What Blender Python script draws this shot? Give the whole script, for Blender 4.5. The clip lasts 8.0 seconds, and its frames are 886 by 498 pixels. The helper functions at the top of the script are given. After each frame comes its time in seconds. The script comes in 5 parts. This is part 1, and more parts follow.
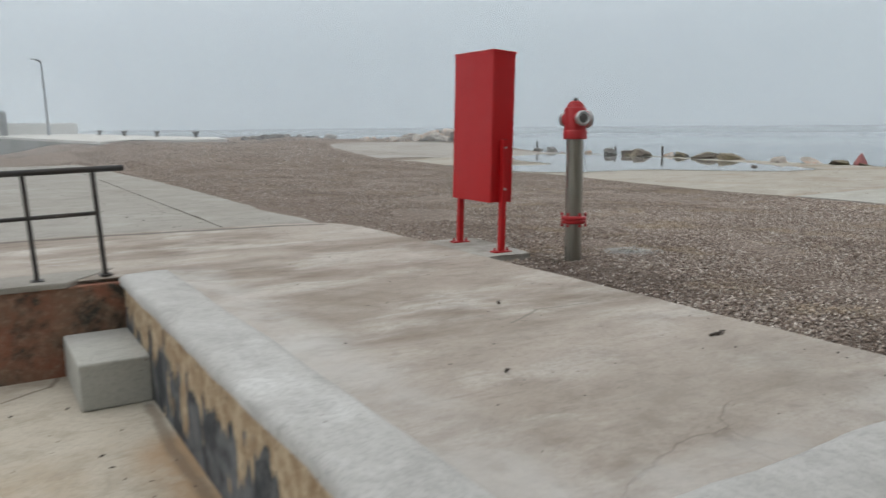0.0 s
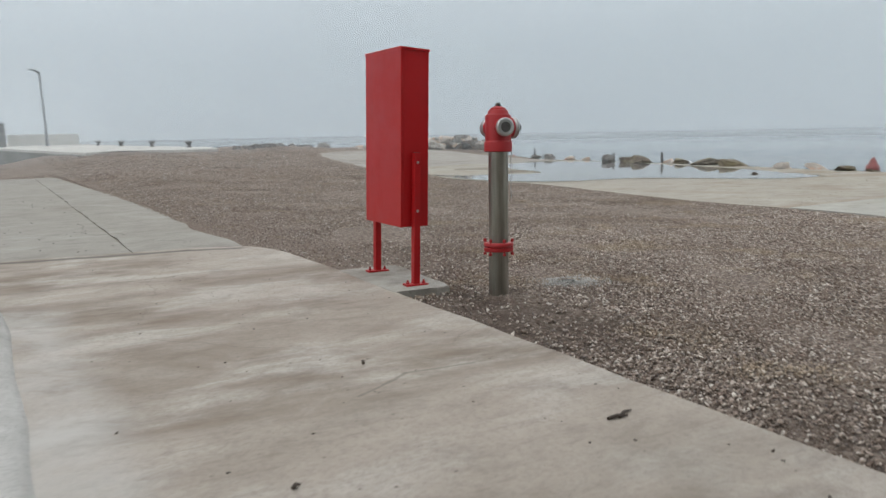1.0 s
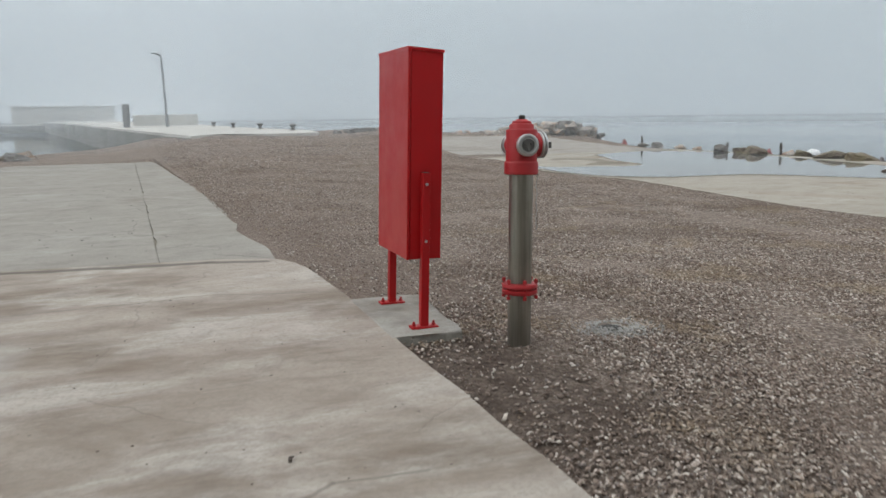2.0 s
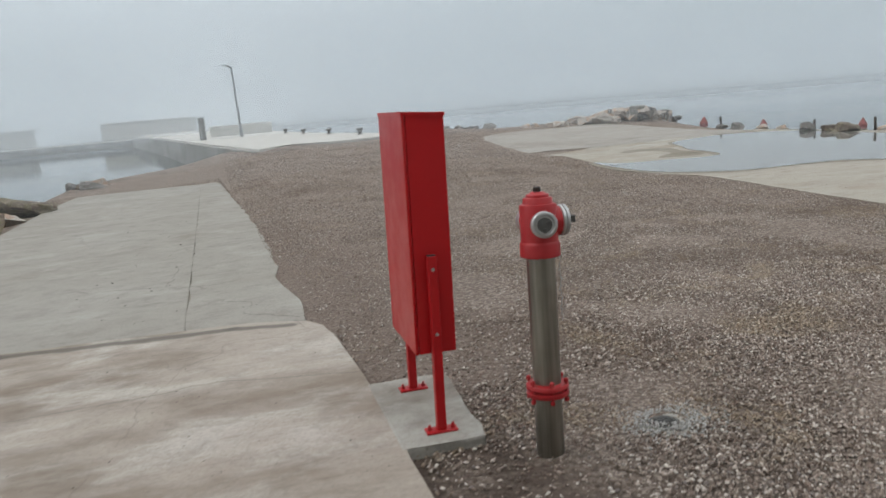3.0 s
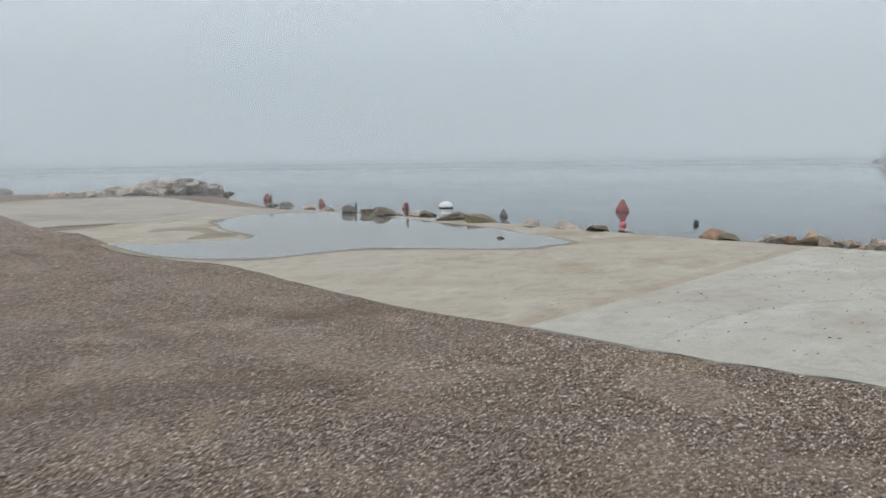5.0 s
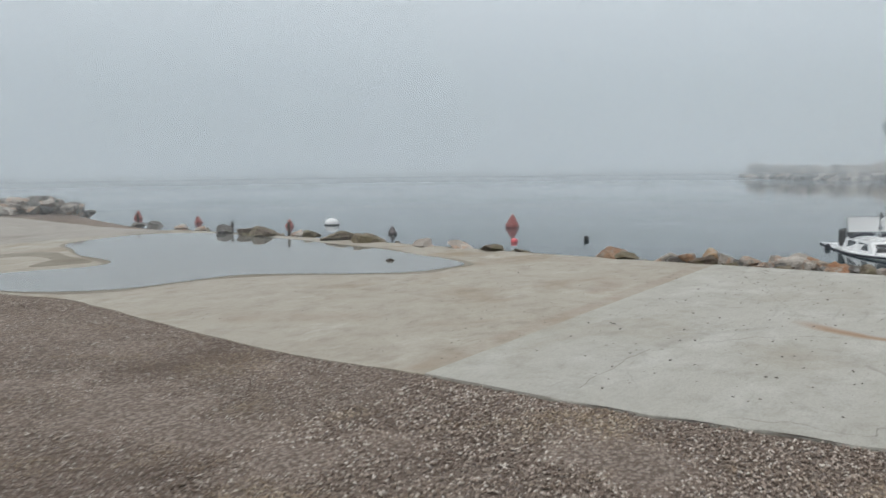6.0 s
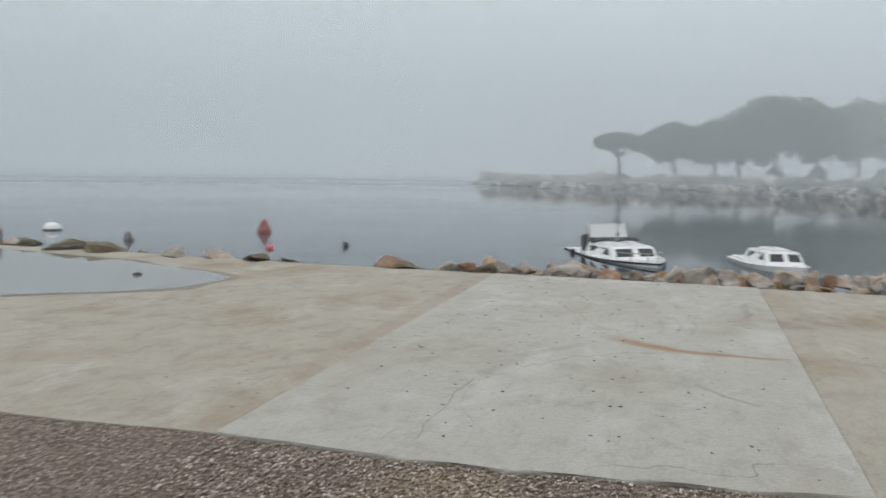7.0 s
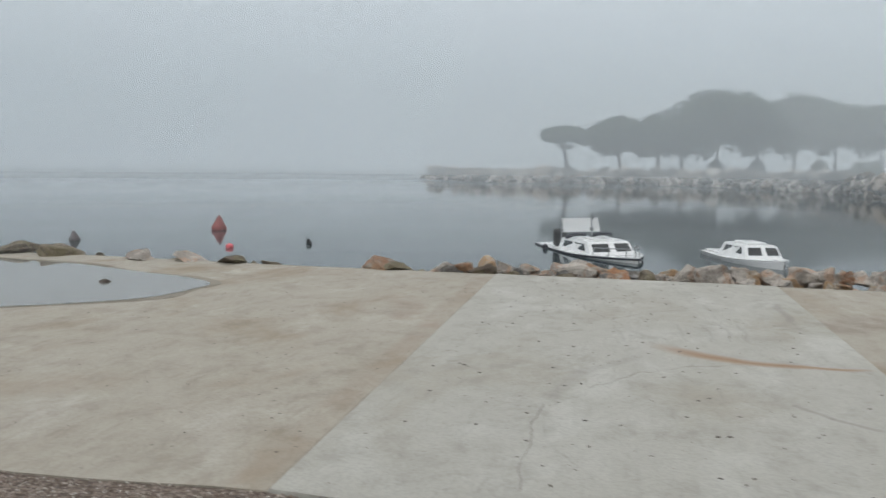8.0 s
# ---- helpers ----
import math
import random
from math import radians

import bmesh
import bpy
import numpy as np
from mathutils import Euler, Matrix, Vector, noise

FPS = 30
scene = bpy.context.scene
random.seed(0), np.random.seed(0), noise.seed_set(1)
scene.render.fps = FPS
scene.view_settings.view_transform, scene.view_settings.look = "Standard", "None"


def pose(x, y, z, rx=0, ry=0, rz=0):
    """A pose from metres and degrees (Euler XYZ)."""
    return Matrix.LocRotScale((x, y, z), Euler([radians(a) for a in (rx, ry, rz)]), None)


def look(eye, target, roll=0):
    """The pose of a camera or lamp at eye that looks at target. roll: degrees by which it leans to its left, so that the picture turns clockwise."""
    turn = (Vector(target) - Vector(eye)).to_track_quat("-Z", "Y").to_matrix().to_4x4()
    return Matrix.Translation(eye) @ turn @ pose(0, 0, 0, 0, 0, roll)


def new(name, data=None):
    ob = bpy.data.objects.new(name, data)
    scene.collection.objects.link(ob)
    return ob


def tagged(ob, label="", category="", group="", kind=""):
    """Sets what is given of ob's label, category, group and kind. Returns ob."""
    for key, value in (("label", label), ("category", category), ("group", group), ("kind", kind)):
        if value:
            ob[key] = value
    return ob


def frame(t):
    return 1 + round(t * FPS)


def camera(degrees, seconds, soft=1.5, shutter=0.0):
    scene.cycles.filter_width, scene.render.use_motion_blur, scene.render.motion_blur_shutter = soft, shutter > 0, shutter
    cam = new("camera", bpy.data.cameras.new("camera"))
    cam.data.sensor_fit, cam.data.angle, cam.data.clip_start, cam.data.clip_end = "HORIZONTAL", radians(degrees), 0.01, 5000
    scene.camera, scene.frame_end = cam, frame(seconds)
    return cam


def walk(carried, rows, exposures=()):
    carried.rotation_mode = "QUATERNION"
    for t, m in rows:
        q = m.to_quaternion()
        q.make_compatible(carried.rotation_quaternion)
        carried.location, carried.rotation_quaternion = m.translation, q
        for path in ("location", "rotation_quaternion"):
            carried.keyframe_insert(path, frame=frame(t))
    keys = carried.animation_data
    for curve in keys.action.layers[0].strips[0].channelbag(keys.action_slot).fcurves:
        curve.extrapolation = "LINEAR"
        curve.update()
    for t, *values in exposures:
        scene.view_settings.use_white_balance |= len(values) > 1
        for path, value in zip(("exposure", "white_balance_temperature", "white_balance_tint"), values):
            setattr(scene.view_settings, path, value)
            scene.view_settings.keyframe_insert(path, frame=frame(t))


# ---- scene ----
cam = camera(59.1, 8.0, soft=1.45, shutter=0.4)
METRES, EYE, TILT, LEAN, TURN = 8.3, 0.93, -1.87, 1.08, -31.4
ROWS = [
    (0.0, 0.0, 0.0, 0.0, 0.08, -7.28, -0.59),
    (0.5, 0.0345, 0.0524, 0.0025, -2.65, -7.31, -0.14),
    (1.0, 0.0779, 0.0999, 0.0064, 1.07, -6.81, -0.06),
    (2.5, 0.1479, 0.2352, 0.0513, 12.66, -8.98, 1.04),
    (3.0, 0.158, 0.274, 0.0735, 14.88, -9.12, 3.41),
    (3.5, 0.1736, 0.3297, 0.0801, 5.52, -8.69, 2.01),
    (4.0, 0.2068, 0.3836, 0.0784, -2.46, -7.92, -0.38),
    (4.5, 0.2439, 0.4417, 0.0785, -9.67, -6.09, -0.53),
    (6.0, 0.3165, 0.6262, 0.0861, -23.06, -3.82, 0.4),
    (6.5, 0.3274, 0.6975, 0.0876, -30.34, -3.25, -0.25),
    (7.0, 0.3334, 0.7665, 0.089, -41.81, -3.58, -0.34),
    (7.5, 0.3418, 0.8343, 0.0901, -47.98, -4.22, -0.03),
    (8.0, 0.3326, 0.8996, 0.0921, -46.02, -4.01, 0.03),
]
walk(cam, [(t, pose(0, 0, EYE, TILT, LEAN, TURN) @ pose(METRES * x, METRES * y, METRES * z, 90 + pitch, roll, yaw)) for t, x, y, z, yaw, pitch, roll in ROWS],
     exposures=((0.0, 0.03), (4.5, 0.05), (6.2, -0.06), (8.0, -0.10)))

# ---- light: thick overcast in sea fog ----
world = bpy.data.worlds.new("foggy_sky")
scene.world = world
world.use_nodes = True
wn = world.node_tree
wn.nodes.clear()
w_out = wn.nodes.new("ShaderNodeOutputWorld")
w_fog = wn.nodes.new("ShaderNodeBackground")
w_sky = wn.nodes.new("ShaderNodeBackground")
w_add = wn.nodes.new("ShaderNodeAddShader")
sky = wn.nodes.new("ShaderNodeTexSky")
sky.sky_type = "NISHITA"
sky.sun_disc = False
sky.sun_elevation = radians(38)
sky.sun_rotation = radians(300)
w_sky.inputs[1].default_value = 0.02
wn.links.new(sky.outputs[0], w_sky.inputs[0])
w_geo = wn.nodes.new("ShaderNodeTexCoord")
w_sep = wn.nodes.new("ShaderNodeSeparateXYZ")
w_ramp = wn.nodes.new("ShaderNodeValToRGB")
wn.links.new(w_geo.outputs["Generated"], w_sep.inputs[0])
wn.links.new(w_sep.outputs[2], w_ramp.inputs[0])
w_ramp.color_ramp.elements[0].position = 0.0
w_ramp.color_ramp.elements[0].color = (0.35, 0.42, 0.485, 1)
w_ramp.color_ramp.elements[1].position = 1.0
w_ramp.color_ramp.elements[1].color = (1.20, 1.21, 1.21, 1)
for at, col in ((0.06, (0.42, 0.485, 0.55, 1)), (0.13, (0.61, 0.67, 0.72, 1)), (0.25, (0.83, 0.88, 0.92, 1)), (0.5, (1.0, 1.02, 1.03, 1))):
    w_ramp.color_ramp.elements.new(at).color = col
wn.links.new(w_ramp.outputs[0], w_fog.inputs[0])
w_fog.inputs[1].default_value = 1.0
wn.links.new(w_fog.outputs[0], w_add.inputs[0])
wn.links.new(w_sky.outputs[0], w_add.inputs[1])
wn.links.new(w_add.outputs[0], w_out.inputs[0])

sun = new("sun", bpy.data.lights.new("sun", "SUN"))
sun.data.energy = 0.55
sun.data.angle = radians(40)
sun.data.color = (1.0, 0.97, 0.92)
sun.matrix_world = look((-20, 12, 24), (0, 0, 0))
SEA = -0.92


# ---- node helpers ----
def surface(name, rough=0.8, metal=0.0):
    m = bpy.data.materials.new(name)
    m.use_nodes = True
    nt = m.node_tree
    b = nt.nodes["Principled BSDF"]
    b.inputs["Roughness"].default_value = rough
    b.inputs["Metallic"].default_value = metal
    return m, nt, b


def put_in(nt, socket, v):
    if isinstance(v, bpy.types.NodeSocket):
        nt.links.new(v, socket)
    elif isinstance(v, tuple):
        socket.default_value = v if len(v) == 4 or socket.type == "VECTOR" else (*v, 1)
    else:
        socket.default_value = v


def where(nt, scale=(1, 1, 1), turn=0.0, local=False):
    """Metres in the world (or in the thing's own space), stretched and turned about z."""
    if local:
        c = nt.nodes.new("ShaderNodeTexCoord").outputs["Object"]
    else:
        c = nt.nodes.new("ShaderNodeNewGeometry").outputs["Position"]
    n = nt.nodes.new("ShaderNodeMapping")
    nt.links.new(c, n.inputs[0])
    n.inputs["Rotation"].default_value = (0, 0, radians(turn))
    n.inputs["Scale"].default_value = scale
    return n.outputs[0]


def grain(nt, vec, scale, detail=5.0, rough=0.55, warp=0.0):
    n = nt.nodes.new("ShaderNodeTexNoise")
    nt.links.new(vec, n.inputs["Vector"])
    n.inputs["Scale"].default_value = scale
    n.inputs["Detail"].default_value = detail
    n.inputs["Roughness"].default_value = rough
    n.inputs["Distortion"].default_value = warp
    return n.outputs[0]


def cells(nt, vec, scale, out="Distance"):
    n = nt.nodes.new("ShaderNodeTexVoronoi")
    nt.links.new(vec, n.inputs["Vector"])
    n.inputs["Scale"].default_value = scale
    return n.outputs[out]


def band(nt, v, lo, hi, a=0.0, b=1.0):
    n = nt.nodes.new("ShaderNodeMapRange")
    n.interpolation_type = "SMOOTHSTEP"
    put_in(nt, n.inputs[0], v)
    for k, q in enumerate((lo, hi, a, b)):
        n.inputs[k + 1].default_value = q
    return n.outputs[0]


def calc(nt, op, a, b=0.0):
    n = nt.nodes.new("ShaderNodeMath")
    n.operation = op
    put_in(nt, n.inputs[0], a)
    put_in(nt, n.inputs[1], b)
    return n.outputs[0]


def blend(nt, fac, a, b, mode="MIX"):
    n = nt.nodes.new("ShaderNodeMix")
    n.data_type = "RGBA"
    n.blend_type = mode
    put_in(nt, n.inputs[0], fac)
    put_in(nt, n.inputs[6], a)
    put_in(nt, n.inputs[7], b)
    return n.outputs[2]


def relief(nt, b, height, strength=0.4, depth=0.01):
    n = nt.nodes.new("ShaderNodeBump")
    n.inputs["Strength"].default_value = strength
    n.inputs["Distance"].default_value = depth
    nt.links.new(height, n.inputs["Height"])
    nt.links.new(n.outputs[0], b.inputs["Normal"])


def axes(nt, vec):
    n = nt.nodes.new("ShaderNodeSeparateXYZ")
    nt.links.new(vec, n.inputs[0])
    return n.outputs


def stroke(nt, p, a, e, width, wild):
    """Mask of a crooked line on the ground from a to e."""
    def vmath(op, u, v=None):
        n = nt.nodes.new("ShaderNodeVectorMath")
        n.operation = op
        for q, w in enumerate((u, v)):
            if w is not None:
                put_in(nt, n.inputs[q], w)
        return n
    d = Vector((e[0] - a[0], e[1] - a[1], 0))
    flat = vmath("MULTIPLY", p, (1.0, 1.0, 0.0)).outputs[0]
    nz = nt.nodes.new("ShaderNodeTexNoise")
    nz.inputs["Scale"].default_value = 1.9
    nz.inputs["Detail"].default_value = 7
    nt.links.new(p, nz.inputs["Vector"])
    shake = vmath("MULTIPLY", vmath("SUBTRACT", nz.outputs["Color"], (0.5, 0.5, 0.5)).outputs[0], (0.12 * wild, 0.12 * wild, 0.0)).outputs[0]
    r = vmath("SUBTRACT", vmath("ADD", flat, shake).outputs[0], (a[0], a[1], 0.0)).outputs[0]
    t = calc(nt, "DIVIDE", vmath("DOT_PRODUCT", r, (d.x, d.y, 0.0)).outputs["Value"], d.length_squared)
    t = calc(nt, "MINIMUM", calc(nt, "MAXIMUM", t, 0.0), 1.0)
    sc = nt.nodes.new("ShaderNodeVectorMath")
    sc.operation = "SCALE"
    sc.inputs[0].default_value = (d.x, d.y, 0.0)
    nt.links.new(t, sc.inputs["Scale"])
    return band(nt, vmath("LENGTH", vmath("SUBTRACT", r, sc.outputs[0]).outputs[0]).outputs["Value"], width, width * 0.25)


CRACK = (0.17, 0.155, 0.13)
SCUFF = (0.24, 0.225, 0.20)
SLIP_MARKS = (
    (((11.02, 5.38), (10.66, 5.37), (10.18, 5.36), (9.68, 5.34)), 0.007, 0.6, CRACK),
    (((12.43, 4.75), (11.81, 5.16), (11.15, 5.36)), 0.08, 0.28, SCUFF),
    (((11.38, 3.85), (11.13, 3.65), (10.98, 3.43)), 0.035, 0.5, SCUFF),
    (((15.23, 3.24), (14.26, 3.27)), 0.06, 0.45, SCUFF),
    (((13.66, 4.95), (12.95, 4.86)), 0.02, 0.3, SCUFF),
    (((13.82, 4.38), (13.09, 4.35)), 0.02, 0.3, SCUFF),
    (((13.88, 4.14), (13.15, 4.13)), 0.02, 0.3, SCUFF),
    (((13.93, 3.96), (13.19, 3.97)), 0.02, 0.3, SCUFF),
    (((13.97, 3.8), (13.23, 3.83)), 0.02, 0.3, SCUFF),
)

SLAB_MARKS = (
    ([(1.06, 0.9), (1.10, 3.0), (1.06, 4.8)], 0.30, 0.62, (0.52, 0.51, 0.48)),
    ([(1.1, 1.27), (2.8, 1.27)], 0.16, 0.5, (0.52, 0.51, 0.48)),
    ([(2.72, 1.63), (2.13, 1.57)], 0.6, 0.42, (0.20, 0.175, 0.145)),
    ([(2.70, 6.54), (2.3, 6.65), (0.8, 6.85), (-3.8, 7.06)], 0.07, 0.85, (0.11, 0.095, 0.08)),
    ([(2.9, 5.3), (2.2, 5.55), (1.0, 5.5)], 0.012, 0.6, CRACK),
    ([(2.05, 2.75), (2.3, 2.9), (2.6, 2.86)], 0.012, 0.6, CRACK),
)

PIT_MARKS = (
    ([(0.76, 2.93), (0.76, 3.45)], 0.34, 0.75, (0.37, 0.22, 0.10)),
    ([(0.70, 1.0), (0.70, 4.1)], 0.05, 0.6, (0.16, 0.12, 0.085)),
    ([(0.6, 4.82), (-3.0, 4.82)], 0.12, 0.6, (0.20, 0.155, 0.11)),
    ([(0.04, 4.55), (0.28, 4.71), (0.38, 5.07)], 0.02, 0.7, (0.15, 0.115, 0.085)),
)
TAN_MARKS = (
    ([(9.6, 6.60), (13.2, 6.62), (16.4, 6.66)], 0.17, 0.36, (0.25, 0.175, 0.115)),
    ([(13.6, 6.9), (14.6, 7.2)], 0.3, 0.45, (0.24, 0.17, 0.115)),
    ([(14.51, 2.36), (14.12, 2.95)], 0.5, 0.6, (0.20, 0.155, 0.115)),
    ([(10.2, 9.4), (10.8, 8.4)], 0.45, 0.4, (0.26, 0.20, 0.13)),
)


def concrete(name, base, warm, pale, streak=(1, 1, 1), turn=0.0, warm_at=(0.45, 0.75), pale_at=(0.55, 0.8), rust=False, dark_at=(0.62, 0.85), cracked=0.0, marks=()):
    m, nt, b = surface(name, 0.88)
    p = where(nt)
    s = where(nt, streak, turn)
    broad = grain(nt, s, 0.6, 9, 0.62, 0.5)
    broad2 = grain(nt, where(nt, streak, turn + 7), 1.4, 9, 0.66, 0.3)
    c = blend(nt, band(nt, broad, *warm_at), base, warm)
    c = blend(nt, band(nt, broad2, *pale_at), c, pale)
    dirt = grain(nt, p, 3.2, 6, 0.65, 0.5)
    c = blend(nt, calc(nt, "MULTIPLY", band(nt, dirt, *dark_at), 0.5), c, tuple(v * 0.62 for v in warm))
    mottle = grain(nt, where(nt, tuple(0.5 + 0.5 * v for v in streak), turn), 3.6, 10, 0.74, 0.3)
    c = blend(nt, band(nt, mottle, 0.46, 0.70, 0.0, 0.42), c, tuple(v * 0.62 for v in warm))
    c = blend(nt, band(nt, mottle, 0.46, 0.30, 0.0, 0.22), c, tuple(min(1.0, v * 1.12) for v in pale))
    lines = grain(nt, where(nt, (streak[0] * 1.6, streak[1] * 5.0, 1), turn + 3), 2.6, 9, 0.7, 0.4)
    c = blend(nt, band(nt, lines, 0.53, 0.72, 0.0, 0.3), c, tuple(v * 0.6 for v in warm))
    pits = calc(nt, "MULTIPLY", band(nt, grain(nt, p, 17, 6, 0.7, 0.4), 0.63, 0.72), band(nt, grain(nt, p, 1.1, 4), 0.46, 0.62))
    c = blend(nt, calc(nt, "MULTIPLY", pits, 0.55), c, tuple(v * 0.45 for v in warm))
    fine = grain(nt, p, 55, 7, 0.75)
    c = blend(nt, band(nt, fine, 0.42, 0.70, 0.0, 0.5), c, tuple(v * 0.55 for v in base))
    spots = cells(nt, p, 13.0)
    c = blend(nt, calc(nt, "MULTIPLY", band(nt, spots, 0.11, 0.05), band(nt, grain(nt, p, 2.0), 0.48, 0.62, 0.0, 0.8)), c, (0.13, 0.11, 0.09))
    ck = nt.nodes.new("ShaderNodeTexVoronoi")
    ck.feature = "DISTANCE_TO_EDGE"
    wv = nt.nodes.new("ShaderNodeVectorMath")
    wv.operation = "MULTIPLY_ADD"
    nz3 = nt.nodes.new("ShaderNodeTexNoise")
    nz3.inputs["Scale"].default_value = 1.7
    nz3.inputs["Detail"].default_value = 6
    nt.links.new(p, nz3.inputs["Vector"])
    nt.links.new(nz3.outputs["Color"], wv.inputs[0])
    wv.inputs[1].default_value = (0.4, 0.4, 0.4)
    nt.links.new(p, wv.inputs[2])
    nt.links.new(wv.outputs[0], ck.inputs["Vector"])
    ck.inputs["Scale"].default_value = 0.42
    crack = calc(nt, "MULTIPLY", band(nt, ck.outputs["Distance"], 0.0028, 0.0008), band(nt, grain(nt, p, 0.6, 3), 0.46, 0.56))
    c = blend(nt, calc(nt, "MULTIPLY", crack, cracked), c, (0.11, 0.095, 0.08))
    patchy = band(nt, grain(nt, p, 1.9, 8, 0.68, 0.4), 0.38, 0.62, 0.25, 1.0) if marks else None
    for ends, width, much, tint in marks:
        for a, e in zip(ends, ends[1:]):
            m_line = calc(nt, "MULTIPLY", stroke(nt, p, a, e, width, 1.6), much)
            c = blend(nt, m_line if width < 0.1 else calc(nt, "MULTIPLY", m_line, patchy), c, tint)
    if rust:
        ax = axes(nt, p)
        wob = calc(nt, "MULTIPLY", calc(nt, "SUBTRACT", grain(nt, p, 1.4, 4), 0.5), 0.22)
        mid = calc(nt, "ADD", band(nt, ax[1], 3.85, 4.9, 0.0, 0.5), 12.43)
        off = calc(nt, "ABSOLUTE", calc(nt, "SUBTRACT", calc(nt, "ADD", ax[0], wob), mid))
        wide = calc(nt, "DIVIDE", off, band(nt, ax[1], 3.2, 4.5, 0.5, 1.9))
        line = calc(nt, "MULTIPLY", band(nt, wide, 0.11, 0.0), calc(nt, "MULTIPLY", band(nt, ax[1], 3.0, 3.3), band(nt, ax[1], 4.75, 4.25)))
        c = blend(nt, calc(nt, "MULTIPLY", line, 0.8), c, (0.27, 0.145, 0.06))
    nt.links.new(c, b.inputs["Base Color"])
    h = calc(nt, "ADD", calc(nt, "MULTIPLY", fine, 0.5), calc(nt, "MULTIPLY", mottle, 1.4))
    h = calc(nt, "SUBTRACT", h, calc(nt, "ADD", calc(nt, "MULTIPLY", crack, cracked), calc(nt, "MULTIPLY", pits, 0.6)))
    relief(nt, b, h, 0.55, 0.014)
    nt.links.new(band(nt, broad, 0.3, 0.7, 0.7, 0.95), b.inputs["Roughness"])
    return m


def painted(name, colour, rough=0.4, metal=0.0, dirt=(0.1, 0.09, 0.08), much=0.25, local=True, coat=0.0):
    m, nt, b = surface(name, rough, metal)
    p = where(nt, local=local)
    a = grain(nt, p, 3.0, 5, 0.6)
    c = blend(nt, band(nt, a, 0.42, 0.8, 0.0, much), colour, dirt)
    c = blend(nt, band(nt, grain(nt, p, 60, 4), 0.4, 0.75, 0.0, 0.12), c, tuple(v * 0.75 for v in colour))
    nt.links.new(c, b.inputs["Base Color"])
    nt.links.new(band(nt, a, 0.3, 0.7, rough * 0.8, min(1.0, rough * 1.35)), b.inputs["Roughness"])
    relief(nt, b, grain(nt, p, 35, 4), 0.06, 0.004)
    b.inputs["Coat Weight"].default_value = coat
    return m


def stone(name, a, bcol, ccol, scale=3.0, per="object"):
    m, nt, b = surface(name, 0.92)
    p = where(nt)
    n1 = grain(nt, p, scale, 8, 0.7, 0.6)
    c = blend(nt, band(nt, n1, 0.45, 0.55), a, bcol)
    c = blend(nt, band(nt, grain(nt, p, scale * 0.8, 6, 0.65, 1.0), 0.51, 0.57, 0, 0.85), c, ccol)
    if per == "object":
        r = nt.nodes.new("ShaderNodeObjectInfo").outputs["Random"]
    else:
        r = nt.nodes.new("ShaderNodeNewGeometry").outputs["Random Per Island"]
    c = blend(nt, band(nt, r, 0.3, 1.0, 0.0, 0.25 if per == "object" else 0.95), c, tuple(v * 0.5 for v in bcol))
    c = blend(nt, band(nt, grain(nt, p, scale * 6, 8, 0.75), 0.52, 0.66, 0, 0.65), c, (0.07, 0.06, 0.052))
    c = blend(nt, band(nt, grain(nt, p, scale * 3, 8, 0.75, 0.5), 0.42, 0.28, 0, 0.6), c, (0.62, 0.59, 0.54))
    nt.links.new(c, b.inputs["Base Color"])
    relief(nt, b, grain(nt, p, scale * 3, 10, 0.72), 1.0, 0.09)
    return m


# ---- materials ----
M_SLAB = concrete("weathered_slab_concrete", (0.395, 0.345, 0.292), (0.195, 0.152, 0.115), (0.50, 0.465, 0.415), (0.7, 1.45, 1), 14, (0.42, 0.67), (0.47, 0.68), cracked=0.3, marks=SLAB_MARKS)
M_WALK = concrete("pale_walk_concrete", (0.315, 0.297, 0.26), (0.22, 0.19, 0.15), (0.395, 0.38, 0.345), (0.8, 1.1, 1), 5, (0.56, 0.86), (0.50, 0.78), cracked=0.5)
M_CAP = concrete("fresh_cement_cap", (0.47, 0.465, 0.44), (0.33, 0.315, 0.285), (0.60, 0.60, 0.58), (1.6, 0.9, 1), 0, (0.5, 0.75), (0.5, 0.7))
M_TAN = concrete("tan_apron_concrete", (0.375, 0.345, 0.288), (0.285, 0.225, 0.155), (0.46, 0.435, 0.38), (0.6, 1, 1), 20, (0.50, 0.72), (0.52, 0.72), marks=TAN_MARKS)
M_SLIP = concrete("light_slipway_concrete", (0.405, 0.395, 0.35), (0.345, 0.32, 0.265), (0.47, 0.465, 0.425), (0.6, 1, 1), 10, (0.5, 0.72), (0.48, 0.68), rust=True, cracked=0.4, marks=SLIP_MARKS)
M_SAND = concrete("pale_washed_sand", (0.35, 0.325, 0.288), (0.27, 0.24, 0.205), (0.41, 0.385, 0.35), (0.5, 1, 1), 20, (0.5, 0.75), (0.52, 0.72))
M_PIT = concrete("worn_pit_floor_concrete", (0.52, 0.475, 0.39), (0.38, 0.29, 0.19), (0.62, 0.585, 0.51), (1, 1, 1), 0, (0.52, 0.72), (0.5, 0.7), marks=PIT_MARKS)
M_BLOCK = concrete("smooth_grey_cement", (0.44, 0.44, 0.40), (0.36, 0.35, 0.31), (0.52, 0.52, 0.50), (1, 1, 1), 0, (0.5, 0.8), (0.5, 0.8))
M_PAD = concrete("footing_cement", (0.37, 0.355, 0.315), (0.20, 0.17, 0.14), (0.46, 0.45, 0.42), (1.6, 1.6, 1), 0, (0.46, 0.7), (0.5, 0.72))
